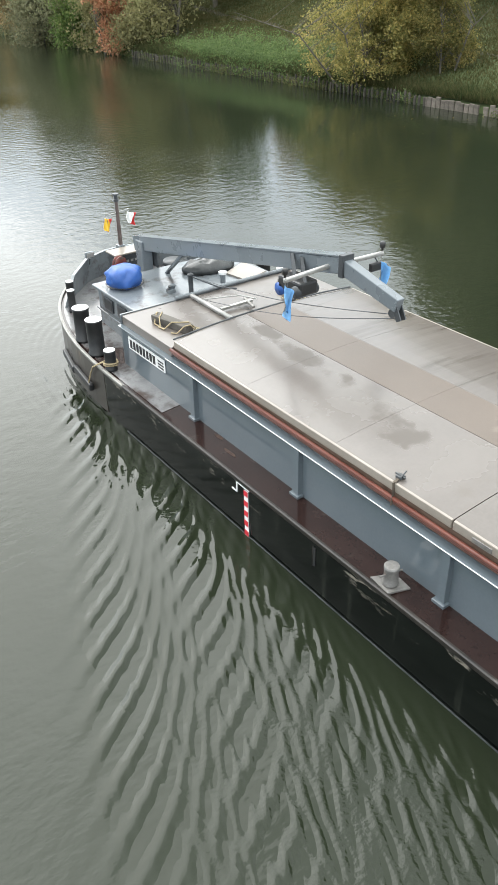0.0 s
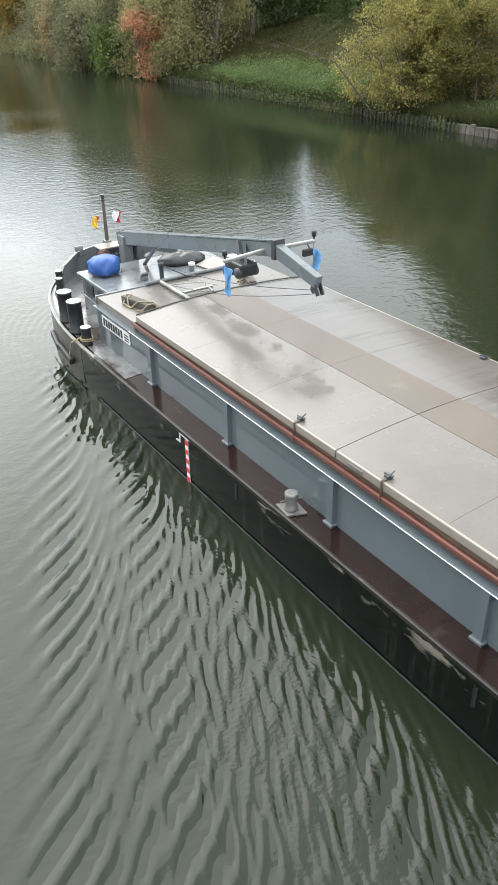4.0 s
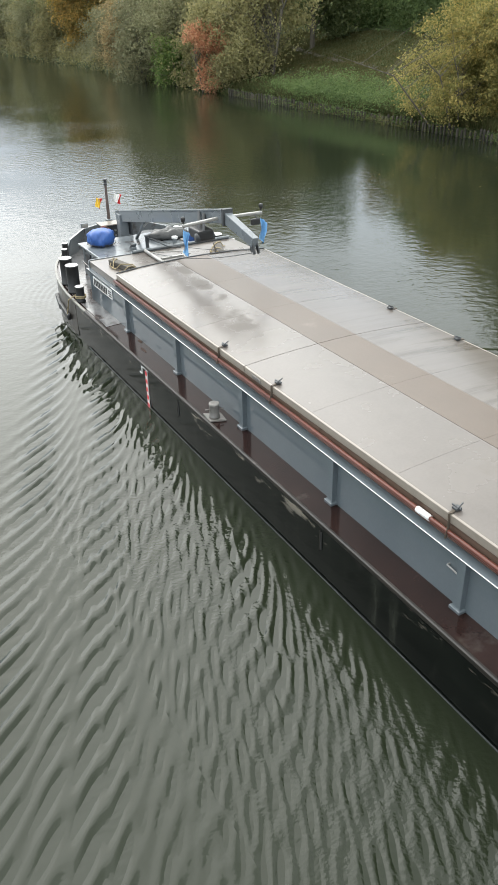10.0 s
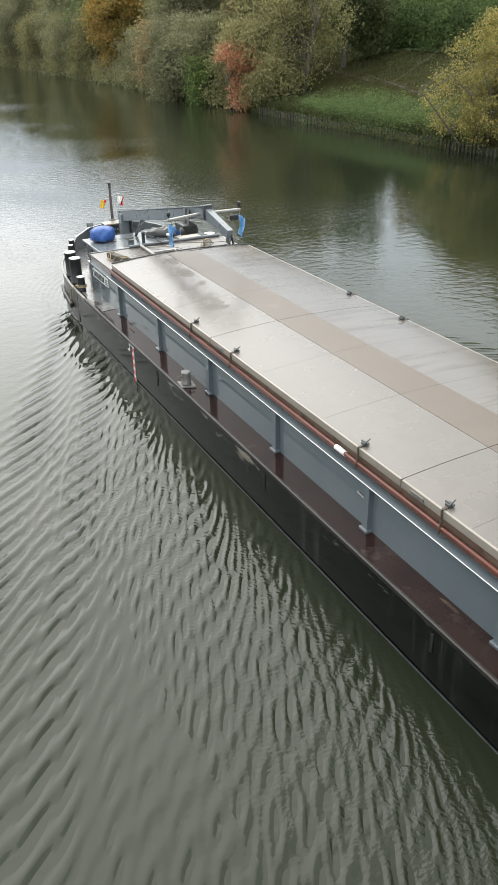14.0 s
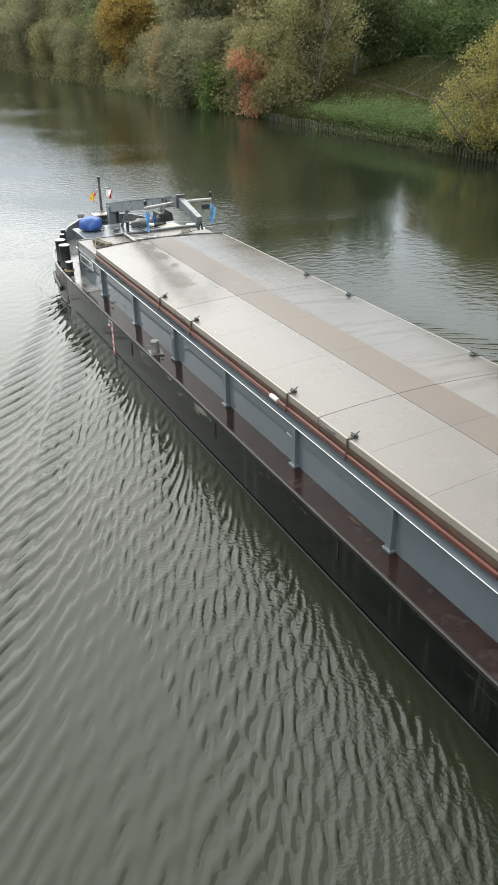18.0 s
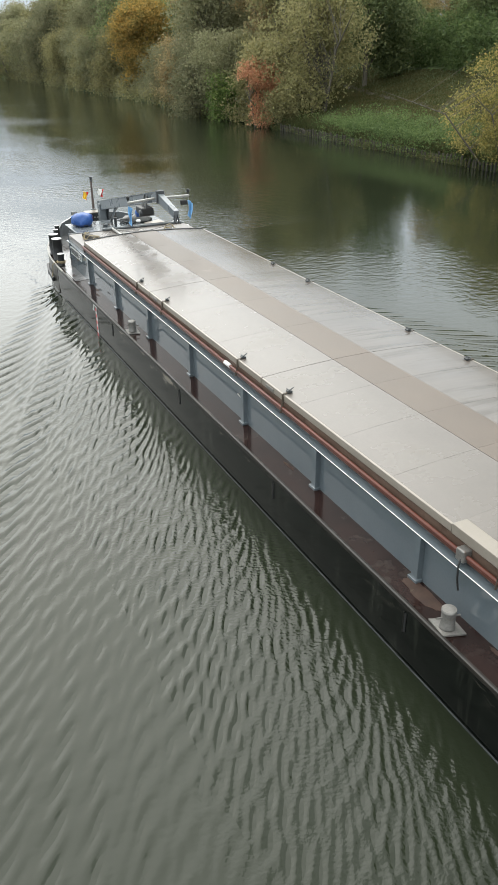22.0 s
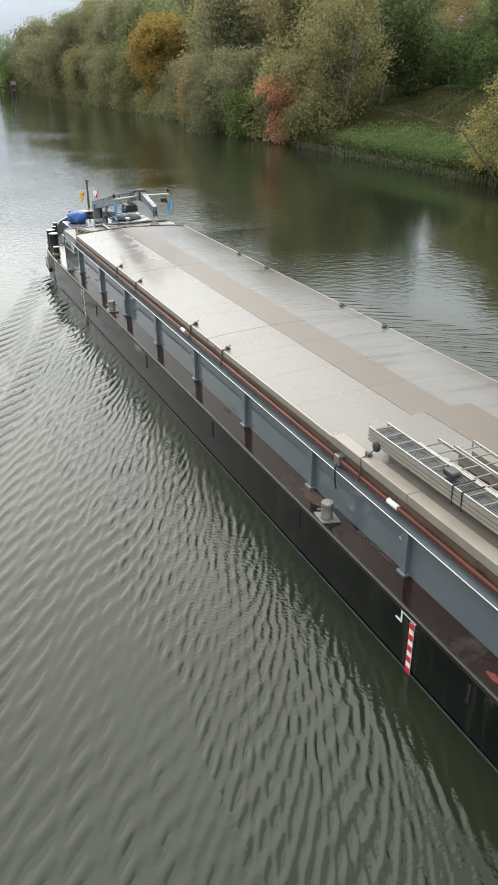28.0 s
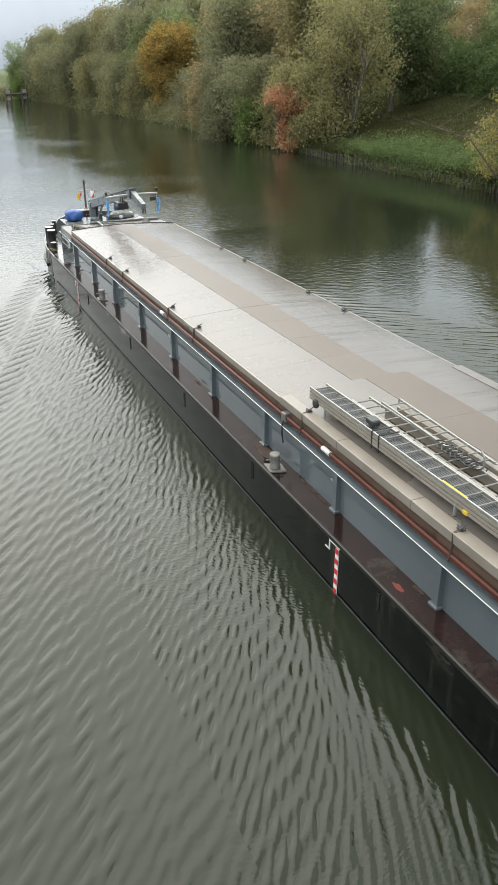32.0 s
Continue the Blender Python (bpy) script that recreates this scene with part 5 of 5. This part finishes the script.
# ram and stays
part("ram", rod(bmesh.new(), (-0.1, 14.5, 1.95), (-0.14, 13.6, 2.66), 0.045, 0.045, 12), M_GREY, boom, "hydraulic ram", True)
part("ram_rod", rod(bmesh.new(), (-0.12, 14.0, 2.36), (-0.16, 13.1, 2.8), 0.025, 0.025, 10), M_ALU, boom, "", True)
for k, (a, b) in enumerate((((-0.34, 13.1, 2.33), (-0.14, 7.6, 3.25)), ((-0.5, 12.3, 2.1), (-0.14, 7.55, 3.2)))):
    bm = bmesh.new()
    n = 12
    pts = [Vector(a).lerp(Vector(b), i / n) - Vector((0, 0, 0.13 * math.sin(math.pi * i / n))) for i in range(n + 1)]
    part("stay_wire", rods(pts, 0.007, 6), M_DARKGREY, boom)
part("deck_stay", rods([(-0.34, 13.1, 2.33), (0.1, 12.75, 2.1), (0.35, 12.45, 2.1)], 0.016), M_DARKGREY, barge)
part("anchor_windlass", lathe([(0.3, 1.2), (0.32, 1.3), (0.2, 1.4), (0.2, 1.65), (0.3, 1.7), (0.28, 1.78)], 20, (0.75, 15.6, 0)), M_DARKGREY, barge, "dark anchor windlass", True)
bm = bmesh.new()
rod(bm, (0.35, 15.6, 1.55), (1.3, 15.6, 1.55), 0.12, 0.12, 14)
part("windlass_drum", bm, M_DARKGREY, barge, "", True)

# rope round the port bow bollard, fender line
bm = bmesh.new()
for dz, r in ((0.12, 0.135), (0.16, 0.14)):
    pts = [(-2.47 + r * math.cos(a * 0.5236), 12.74 + r * math.sin(a * 0.5236), sheer(12.7) + dz + 0.01 * math.sin(a)) for a in range(12)]
    for a, b in zip(pts, pts[1:] + pts[:1]):
        rod(bm, a, b, 0.016, 0.016, 6)
for a, b in (((-2.58, 12.8, 1.2), (-2.7, 13.1, 1.0)), ((-2.7, 13.1, 1.0), (-2.66, 13.35, 0.75)), ((-2.66, 13.35, 0.75), (-2.7, 13.5, 0.4))):
    rod(bm, a, b, 0.016, 0.016, 6)
mooring_rope = thing("mooring_rope", "worn tan rope wound round the bow bollard", "rope")
part("rope", bm, M_ROPE, mooring_rope)
for y0, y1 in ((13.35, 14.25), (14.32, 15.15)):
    a = Vector((-half_breadth(y0) - 0.06, y0, 0.42))
    b = Vector((-half_breadth(y1) - 0.06, y1, 0.5))
    part("rubbing_strip", beam(bmesh.new(), a, b, 0.1, 0.16, (0, 0, 1), 0.03), M_BLACK, barge, "black rubber rubbing strip")

# ---- loose things on board ----
drum = thing("covered_drum", "round drum under a blue tarpaulin on the cabin roof", "drum")
bm = lathe([(0.26, 1.965), (0.3, 1.98), (0.34, 2.02), (0.36, 2.06), (0.37, 2.11), (0.375, 2.16), (0.37, 2.21), (0.36, 2.26), (0.34, 2.31), (0.3, 2.35), (0.24, 2.38), (0.15, 2.4), (0.04, 2.41)], 44, (-1.2, 14.36, 0))
for v in bm.verts:
    d = Vector((v.co.x + 1.2, v.co.y - 14.36, 0))
    a = math.atan2(d.y, d.x)
    k = 1 + 0.03 * math.sin(5 * a + 9 * v.co.z) + 0.08 * noise.noise(v.co * 5) + 0.13 * noise.noise(v.co * 9) + 0.08 * noise.noise(v.co * 19)
    v.co.x, v.co.y = -1.2 + d.x * k, 14.36 + d.y * k
    v.co.z += 0.02 * noise.noise(v.co * 4)
part("tarpaulin", bm, M_BLUETARP, drum, "creased blue tarpaulin", True)
part("lashing", rods([(-1.2 + 0.4 * math.cos(i * 0.3307), 14.36 + 0.4 * math.sin(i * 0.3307), 2.03) for i in range(20)], 0.01, 6), M_BLACK, drum)

bag = thing("covered_bundle", "low bundle under a crumpled black plastic sheet", "bundle")
bm = lathe([(0.5, 1.965), (0.6, 1.99), (0.6, 2.06), (0.46, 2.16), (0.2, 2.2), (0.04, 2.19)], 26, (0, 0, 0))
for v in bm.verts:
    v.co.x *= 1.0
    v.co.y *= 0.62
    v.co.z += 0.09 * noise.noise(Vector((v.co.x * 5, v.co.y * 6, 3))) * (v.co.z - 1.965) / 0.15
    v.co.x *= 1 + 0.08 * noise.noise(Vector((v.co.y * 5, v.co.z * 5, 1)))
bmesh.ops.transform(bm, matrix=pose(0.72, 14.1, 0, 0, 0, -12), verts=bm.verts)
part("sheet", bm, M_BLACKTARP, bag, "", True)


def timber(x, y, turn, label, seed):
    t = thing("wooden_fender", label, "timber", (0, 0, 0), "wooden fenders")
    rng = random.Random(seed)
    bm = boxed(-0.46, 0.46, -0.1, 0.1, 2.035, 2.17, 0.012)
    for v in bm.verts:
        v.co += Vector((0, 0.01 * noise.noise(v.co * 5), 0.008 * noise.noise(v.co * 7)))
    bmesh.ops.transform(bm, matrix=pose(x, y, 0, 0, 0, turn), verts=bm.verts)
    part("baulk", bm, M_WOOD, t)
    bm = bmesh.new()
    p = None
    for i in range(26):
        a = i * 0.62
        q = Vector((0.5 * math.sin(a * 0.37) + 0.05 * rng.uniform(-1, 1), 0.22 * math.cos(a * 0.8) + 0.03 * rng.uniform(-1, 1), 2.05))
        if abs(q.y) < 0.115 and abs(q.x) < 0.48:
            q.z = 2.182
        if p is not None:
            rod(bm, p, q, 0.012, 0.012, 6)
        p = q
    bmesh.ops.transform(bm, matrix=pose(x, y, 0, 0, 0, turn), verts=bm.verts)
    part("rope", bm, M_ROPE, t, "tangled tan rope")
    return t


fender1 = timber(-1.6, 11.75, 102, "dark wooden baulk wound with tan rope on the fore panel", 3)
fender2 = timber(1.15, 11.75, 70, "dark wooden baulk with a coil of rope beside the boom", 8)
tubes = thing("tube_frame", "pale metal tube frame lying on the fore panel", "frame")
bm = rods([(-0.57, 12.7, 2.09), (-0.6, 11.2, 2.09)], 0.045, 12)
part("long_tube", bm, M_ALU, tubes, "", True)
bm = bmesh.new()
beam(bm, (-0.52, 11.75, 2.09), (0.2, 11.72, 2.11), 0.07, 0.05)
part("flat_bar", bm, M_ALU, tubes)
part("stub", rods([(0.05, 11.45, 2.09), (0.12, 11.85, 2.12)], 0.03), M_STEEL, tubes)
part("top_rail", rods([(-0.55, 12.3, 2.13), (0.1, 12.0, 2.15), (0.3, 11.7, 2.12)], 0.014), M_ALU, tubes)


def ladder(name, label, x, w, y0, y1, z, rungs, stack=1, tread=False, hooks=False, skew=0.0):
    t = thing(name, label, "ladder", (0, 0, 0), "ladders on the hatch")
    for k in range(stack):
        zz = z - 0.062 * k
        for dx in (-w / 2, w / 2):
            bm = bmesh.new()
            beam(bm, (x + dx, y0, zz), (x + dx + skew, y1, zz), 0.03, 0.05, (0, 0, 1), 0.008)
            part("side_rail", bm, M_ALU if k == 0 else M_LIP, t)
    for i in range(rungs):
        f = (i + 0.5) / rungs
        y = y0 + (y1 - y0) * f
        part("rung", rod(bmesh.new(), (x - w / 2 + skew * f, y, z + 0.01), (x + w / 2 + skew * f, y, z + 0.01), 0.014, 0.014, 8), M_STEEL, t)
    if tread:
        for j in range(6):
            xx = x - w / 2 + 0.04 + (w - 0.08) * (j + 0.5) / 6
            part("tread_slat", boxed(xx - 0.017, xx + 0.017, min(y0, y1) + 0.03, max(y0, y1) - 0.03, z - 0.05, z - 0.03), M_DARKGREY, t, "dark ribbed tread")
    if hooks:
        for dx in (-w / 2, w / 2):
            pts = [Vector((x + dx + skew, y1, z)) + Vector((0, -0.16 * math.sin(a * 0.3), 0.16 * (1 - math.cos(a * 0.3)))) for a in range(10)]
            part("hook", rods(pts, 0.014, 8), M_ALU, t, "curved hook end")
            pts = [Vector((x + dx, y0, z)), Vector((x + dx, y0 + 0.05, z + 0.02)), Vector((x + dx, y0 + 0.06, z - 0.1))]
            part("hook", rods(pts, 0.014, 8), M_ALU, t, "curved hook end")
    return t


gang = ladder("gangway", "stacked aluminium gangway with dark ribbed treads on trestle feet", -1.63, 0.34, -8.08, -13.75, 2.57, 20, 4, True)
for y in (-8.65, -12.34):
    part("trestle_foot", rods([(-1.8, y, 2.22), (-1.8, y, 2.42), (-1.46, y, 2.42), (-1.46, y, 2.25)], 0.024), M_ALU, gang)
for y in (-9.9, -10.1):
    part("tie", rods([(-1.81, y - 0.3, 2.3), (-1.82, y - 0.3, 2.6), (-1.44, y - 0.3, 2.6)], 0.012), M_BLACK, gang)
wh = part("wheel", lathe([(0.03, -0.03), (0.075, -0.03), (0.085, 0), (0.075, 0.03), (0.03, 0.03)], 18), M_BLACK, gang, "small black wheel", True)
wh.matrix_basis = pose(-1.83, -8.36, 2.36, 0, 90, 0)
part("end_cap", boxed(-1.835, -1.785, -12.62, -12.52, 2.36, 2.42, 0.01), M_YELLOW, gang, "yellow end cap")
part("lettering_bar", boxed(-1.648 - 0.16, -1.62 - 0.16, -12.55, -12.0, 2.596, 2.6), M_YELLOW, gang, "yellow lettering as a bar")
part("dark_bundle", boxed(-1.72, -1.55, -10.05, -9.82, 2.58, 2.68, 0.03), M_BLACKTARP, gang, "black rolled strap")
lad1 = ladder("aluminium_ladder", "long aluminium ladder lying beside the gangway", -1.12, 0.36, -8.72, -13.2, 2.47, 16, 1, False, False, 0.0)
lad2 = ladder("hooked_ladder", "aluminium roof ladder with curved hooks lying on the hatch", -0.72, 0.36, -9.12, -11.75, 2.5, 10, 1, False, True, -0.1)
gear = thing("coiled_gear", "dark cable and clamps lying between the ladders", "cable")
bm = bmesh.new()
rg = random.Random(9)
p = None
for i in range(60):
    q = Vector((-1.0 + 0.12 * math.sin(i * 0.9) + rg.uniform(-0.03, 0.03), -10.9 - 0.016 * i + 0.12 * math.cos(i * 0.9), 2.52 + rg.uniform(0, 0.03)))
    if p is not None:
        rod(bm, p, q, 0.012, 0.012, 5)
    p = q
part("cable", bm, M_BLACK, gear)
for x in (-1.22, -0.85, -0.6):
    part("support_plank", boxed(x - 0.07, x + 0.07, -13.1, -9.2, 2.275, 2.435, 0.01), M_LIP, lad1, "pale support plank")


# rust and paint stains on the side deck
def blot(x, y, rx, ry, material, label, seed):
    bm = bmesh.new()
    ring = []
    for i in range(40):
        a = 2 * math.pi * i / 40
        k = 1 + 0.4 * noise.noise(Vector((math.cos(a) * 1.5, math.sin(a) * 1.5, seed))) + 0.12 * noise.noise(Vector((math.cos(a) * 6, math.sin(a) * 6, seed)))
        ring.append(bm.verts.new((max(-2.58, min(-2.13, x + rx * k * math.cos(a))), y + ry * k * math.sin(a), 0.984)))
    mid = bm.verts.new((x, y, 0.984))
    for i in range(40):
        bm.faces.new((ring[i], ring[(i + 1) % 40], mid))
    part("deck_stain", bm, material, barge, label)


blot(-2.28, -7.25, 0.13, 0.42, M_RUST, "rusty stain on the deck", 1.0)
for i, (x, y) in enumerate(((-2.17, -8.6), (-2.16, -9.0), (-2.18, -9.35), (-2.16, -9.75), (-2.17, -12.2), (-2.2, -3.2), (-2.17, 9.4), (-2.3, 8.9))):
    blot(x, y, 0.035, 0.12 + 0.03 * (i % 3), M_RUST, "rusty debris at the foot of the coaming", 3.0 + i)
blot(-2.4, -12.05, 0.05, 0.12, M_RUSTRED, "patch of red paint on the deck", 2.0)
blot(-2.3, 12.0, 0.05, 0.3, M_RUST, "rusty stain on the deck", 5.5)


# ---- bank: stakes and boards at the water's edge, undergrowth, grass, path, posts ----
piling = thing("bank_piling", "row of weathered grey timber stakes holding the bank", "piling", (0, 0, 0), "", "structure")
stake_rng = random.Random(3)
stake_meshes = []
for i in range(4):
    bm = lathe([(0.085, -0.8), (0.085, 0.5), (0.075, 0.56), (0.03, 0.6 + 0.02 * i)], 8)
    for v in bm.verts:
        v.co.x *= 1 + 0.2 * noise.noise(Vector((i, v.co.z * 3, 1)))
    me = bpy.data.meshes.new("stake")
    bm.to_mesh(me)
    bm.free()
    me.materials.append(M_PILE)
    stake_meshes.append(me)
y = 35.0
while y < 73.0:
    o = new("stake", stake_rng.choice(stake_meshes))
    o.parent = piling
    o.matrix_basis = pose(bank_edge(y) - 0.12 + stake_rng.uniform(-0.05, 0.05), y, stake_rng.uniform(-0.12, 0.1), stake_rng.uniform(-5, 5), stake_rng.uniform(-5, 5), stake_rng.uniform(0, 360))
    y += stake_rng.uniform(0.28, 0.5)
boards = thing("bank_boarding", "pale weathered boards along the bank edge", "boarding", (0, 0, 0), "", "structure")
bm = boxed(-0.06, 0.06, -0.16, 0.16, -0.6, 0.6, 0.02)
me_board = bpy.data.meshes.new("board")
bm.to_mesh(me_board)
bm.free()
me_board.materials.append(M_BOARD)
for i in range(44):
    yy = 19.5 + 0.36 * i + stake_rng.uniform(-0.02, 0.02)
    if i in (7, 15, 16, 31):
        continue
    o = new("board", me_board)
    o.parent = boards
    o.matrix_basis = pose(bank_edge(yy) - 0.1 + stake_rng.uniform(-0.03, 0.03), yy, stake_rng.uniform(-0.16, 0.03), stake_rng.uniform(-3, 3), stake_rng.uniform(-6, 3), stake_rng.uniform(-4, 4))

# path along the foot of the wood
pts = [(43.0, 20.0), (44.1, 35.0), (44.7, 39.3), (46.83, 59.0), (48.27, 64.5), (50.0, 73.0), (53.5, 86.0)]
bm = bmesh.new()
prev = None
for (xa, ya), (xb, yb) in zip(pts, pts[1:]):
    for k in range(10):
        x, y = xa + (xb - xa) * k / 10, ya + (yb - ya) * k / 10
        w = 0.34 + 0.15 * noise.noise(Vector((x, y, 0)))
        row = [bm.verts.new((x + d, y, ground_height(x + d, y) + 0.04)) for d in (-w, -w / 2, 0, w / 2, w)]
        if prev:
            for i in range(4):
                bm.faces.new((prev[i], prev[i + 1], row[i + 1], row[i]))
        prev = row
me = bpy.data.meshes.new("path")
bm.to_mesh(me)
bm.free()
me.materials.append(M_PATH)
tagged(new("path", me), "trodden brown earth path on the bank", "path", "", "structure")


def blades(name, label, material, count, place, height, seed, width=0.02):
    rng = np.random.default_rng(seed)
    p = []
    while len(p) < count:
        x, y = place(rng)
        z = ground_height(x, y)
        if z > 0.1:
            p.append((x, y, z - 0.03))
    p = np.array(p)
    n = len(p)
    a = rng.uniform(0, 6.28, n)
    h = height * rng.uniform(0.5, 1.3, n)
    w = np.stack([np.cos(a), np.sin(a), 0 * a], 1) * width * rng.uniform(0.7, 1.5, n)[:, None]
    lean = np.stack([rng.normal(0, 0.35, n) * h, rng.normal(0, 0.35, n) * h, h], 1)
    tri = np.stack([p - w, p + w, p + lean], 1).reshape(-1, 3)
    me = bpy.data.meshes.new(name)
    me.vertices.add(3 * n)
    me.vertices.foreach_set("co", tri.astype(np.float32).ravel())
    me.loops.add(3 * n)
    me.loops.foreach_set("vertex_index", np.arange(3 * n, dtype=np.int32))
    me.polygons.add(n)
    me.polygons.foreach_set("loop_start", np.arange(0, 3 * n, 3, dtype=np.int32))
    me.update()
    me.materials.append(material)
    return tagged(new(name, me), label, "grass", "", "stuff")


L_GRASS = leafy("meadow_grass", (0.052, 0.06, 0.02), (0.082, 0.086, 0.031), (0.135, 0.113, 0.052), 0.7)
L_WEED = leafy("bank_weeds", (0.05, 0.074, 0.025), (0.095, 0.115, 0.04), (0.17, 0.15, 0.07), 0.7)


def on_slope(rng):
    y = rng.uniform(18, 92)
    return bank_edge(y) + 0.2 + rng.uniform(0, 1) * 19, y


def on_edge(rng):
    y = rng.uniform(18, 80)
    return bank_edge(y) + abs(rng.normal(0, 0.6)) - 0.05, y


blades("grass", "rough green meadow grass on the bank", L_GRASS, 230000, on_slope, 0.17, 7, 0.034)
blades("bank_weeds", "tall ragged weeds along the water's edge", L_WEED, 32000, on_edge, 0.5, 8, 0.03)


def undergrowth(name, label, leaf, seed, place, clumps, per, size, spread, high):
    rng = np.random.default_rng(seed)
    c = []
    while len(c) < clumps:
        x, y = place(rng)
        z = max(0.0, ground_height(x, y))
        c.append((x, y, z + rng.uniform(0.0, 1.0) ** 1.3 * high))
    t = tagged(new(name), label, "undergrowth", "", "stuff")
    leaf_cloud("leaves", c, spread, per, size, leaf, t, rng, 0.0, 0.7)
    return t


def wood_edge(rng):
    y = rng.uniform(22, 112)
    return 52.5 + 0.1 * (y - 20) + abs(rng.normal(0, 4.0)), y


def far_water_edge(rng):
    y = rng.uniform(78, 250)
    return bank_edge(y) - 0.5 + abs(rng.normal(0, 2.2)), y


def grass_scrub(rng):
    y = rng.normal(55, 6)
    return bank_edge(y) + abs(rng.normal(0.4, 1.9)), y


undergrowth("undergrowth", "dark green brambles along the edge of the wood", L_IVY, 31, wood_edge, 2600, 50, 0.17, 0.62, 4.5)
undergrowth("waterside_scrub", "dense olive scrub overhanging the far water's edge", L_OLIVE, 32, far_water_edge, 700, 40, 0.18, 0.6, 2.2)
undergrowth("waterside_scrub", "grey-green willow scrub overhanging the far water's edge", L_GREY, 34, far_water_edge, 500, 40, 0.18, 0.6, 2.6)
undergrowth("bramble", "low green brambles on the bank edge", L_IVY, 33, grass_scrub, 560, 45, 0.085, 0.34, 1.0)

for i, (x, y) in enumerate(((29.5, 208.0), (34.6, 216.0))):
    d = thing("mooring_dolphin", "dark timber mooring post with pale boards standing in the water", "post", (x, y, 0), "mooring dolphins")
    for dx in (-0.5, 0.5):
        part("pile", lathe([(0.3, -1.0), (0.3, 3.2), (0.24, 3.4)], 12, (dx, 0, 0)), M_WOOD, d)
    part("white_board", boxed(-0.55, 0.55, -0.36, -0.3, 2.3, 3.1, 0.02), M_LIP, d, "pale board")
    part("white_board", boxed(-0.45, 0.45, -0.36, -0.3, 0.9, 1.5, 0.02), M_LIP, d, "pale board")
fb = thing("dolphin_walkway", "dark beam between the mooring posts", "walkway")
part("beam", beam(bmesh.new(), (29.5, 208.0, 2.0), (34.6, 216.0, 2.0), 0.5, 0.35), M_WOOD, fb)


def hanging_edge(rng):
    y = rng.choice((rng.uniform(20, 30), rng.uniform(36, 78), rng.uniform(44, 60)))
    return bank_edge(y) + rng.normal(0.05, 0.14), y


undergrowth("edge_weeds", "ragged weeds and ivy hanging over the bank stakes", L_WEED, 35, hanging_edge, 480, 36, 0.065, 0.22, 0.4)

# fallen leaves drifting on the water off the willow
leaf_rng = random.Random(17)
bm = bmesh.new()
for i in range(50):
    x, y, a = leaf_rng.uniform(26, 37), leaf_rng.gauss(33, 5), leaf_rng.uniform(0, 6.28)
    c, s = 0.055 * math.cos(a), 0.055 * math.sin(a)
    bm.faces.new([bm.verts.new((x + u, y + v, 0.012)) for u, v in ((c, s), (-s * 0.6, c * 0.6), (-c, -s), (s * 0.6, -c * 0.6))])
me = bpy.data.meshes.new("floating_leaves")
bm.to_mesh(me)
bm.free()
me.materials.append(L_GOLD)
tagged(new("floating_leaves", me), "scattered yellow fallen leaves floating on the water", "leaves", "", "stuff")


# ---- what moves: the barge, what lies on it, and its wake ----
RUN = [
    (0, -0.000),
    (1, 0.666),
    (2, 1.334),
    (3, 2.000),
    (3.5, 2.334),
    (5.5, 3.679),
    (7, 4.666),
    (8.5, 5.652),
    (10, 6.624),
    (11.5, 7.598),
    (13, 8.548),
    (14.5, 9.487),
    (16.5, 10.731),
    (18, 11.630),
    (19.5, 12.512),
    (21, 13.397),
    (22.5, 14.285),
    (24, 15.136),
    (25.5, 15.993),
    (27.5, 17.143),
    (29, 17.988),
    (30.5, 18.816),
    (32, 19.652),
]
riders = [barge, wake, flag1, flag2, flag3, flag4, mooring_rope, drum, bag, fender1, fender2, tubes, gang, lad1, lad2, gear]


def motions():
    for ob in riders:
        walk(ob, [(t, pose(BARGE_X, s, 0)) for t, s in RUN])


motions()
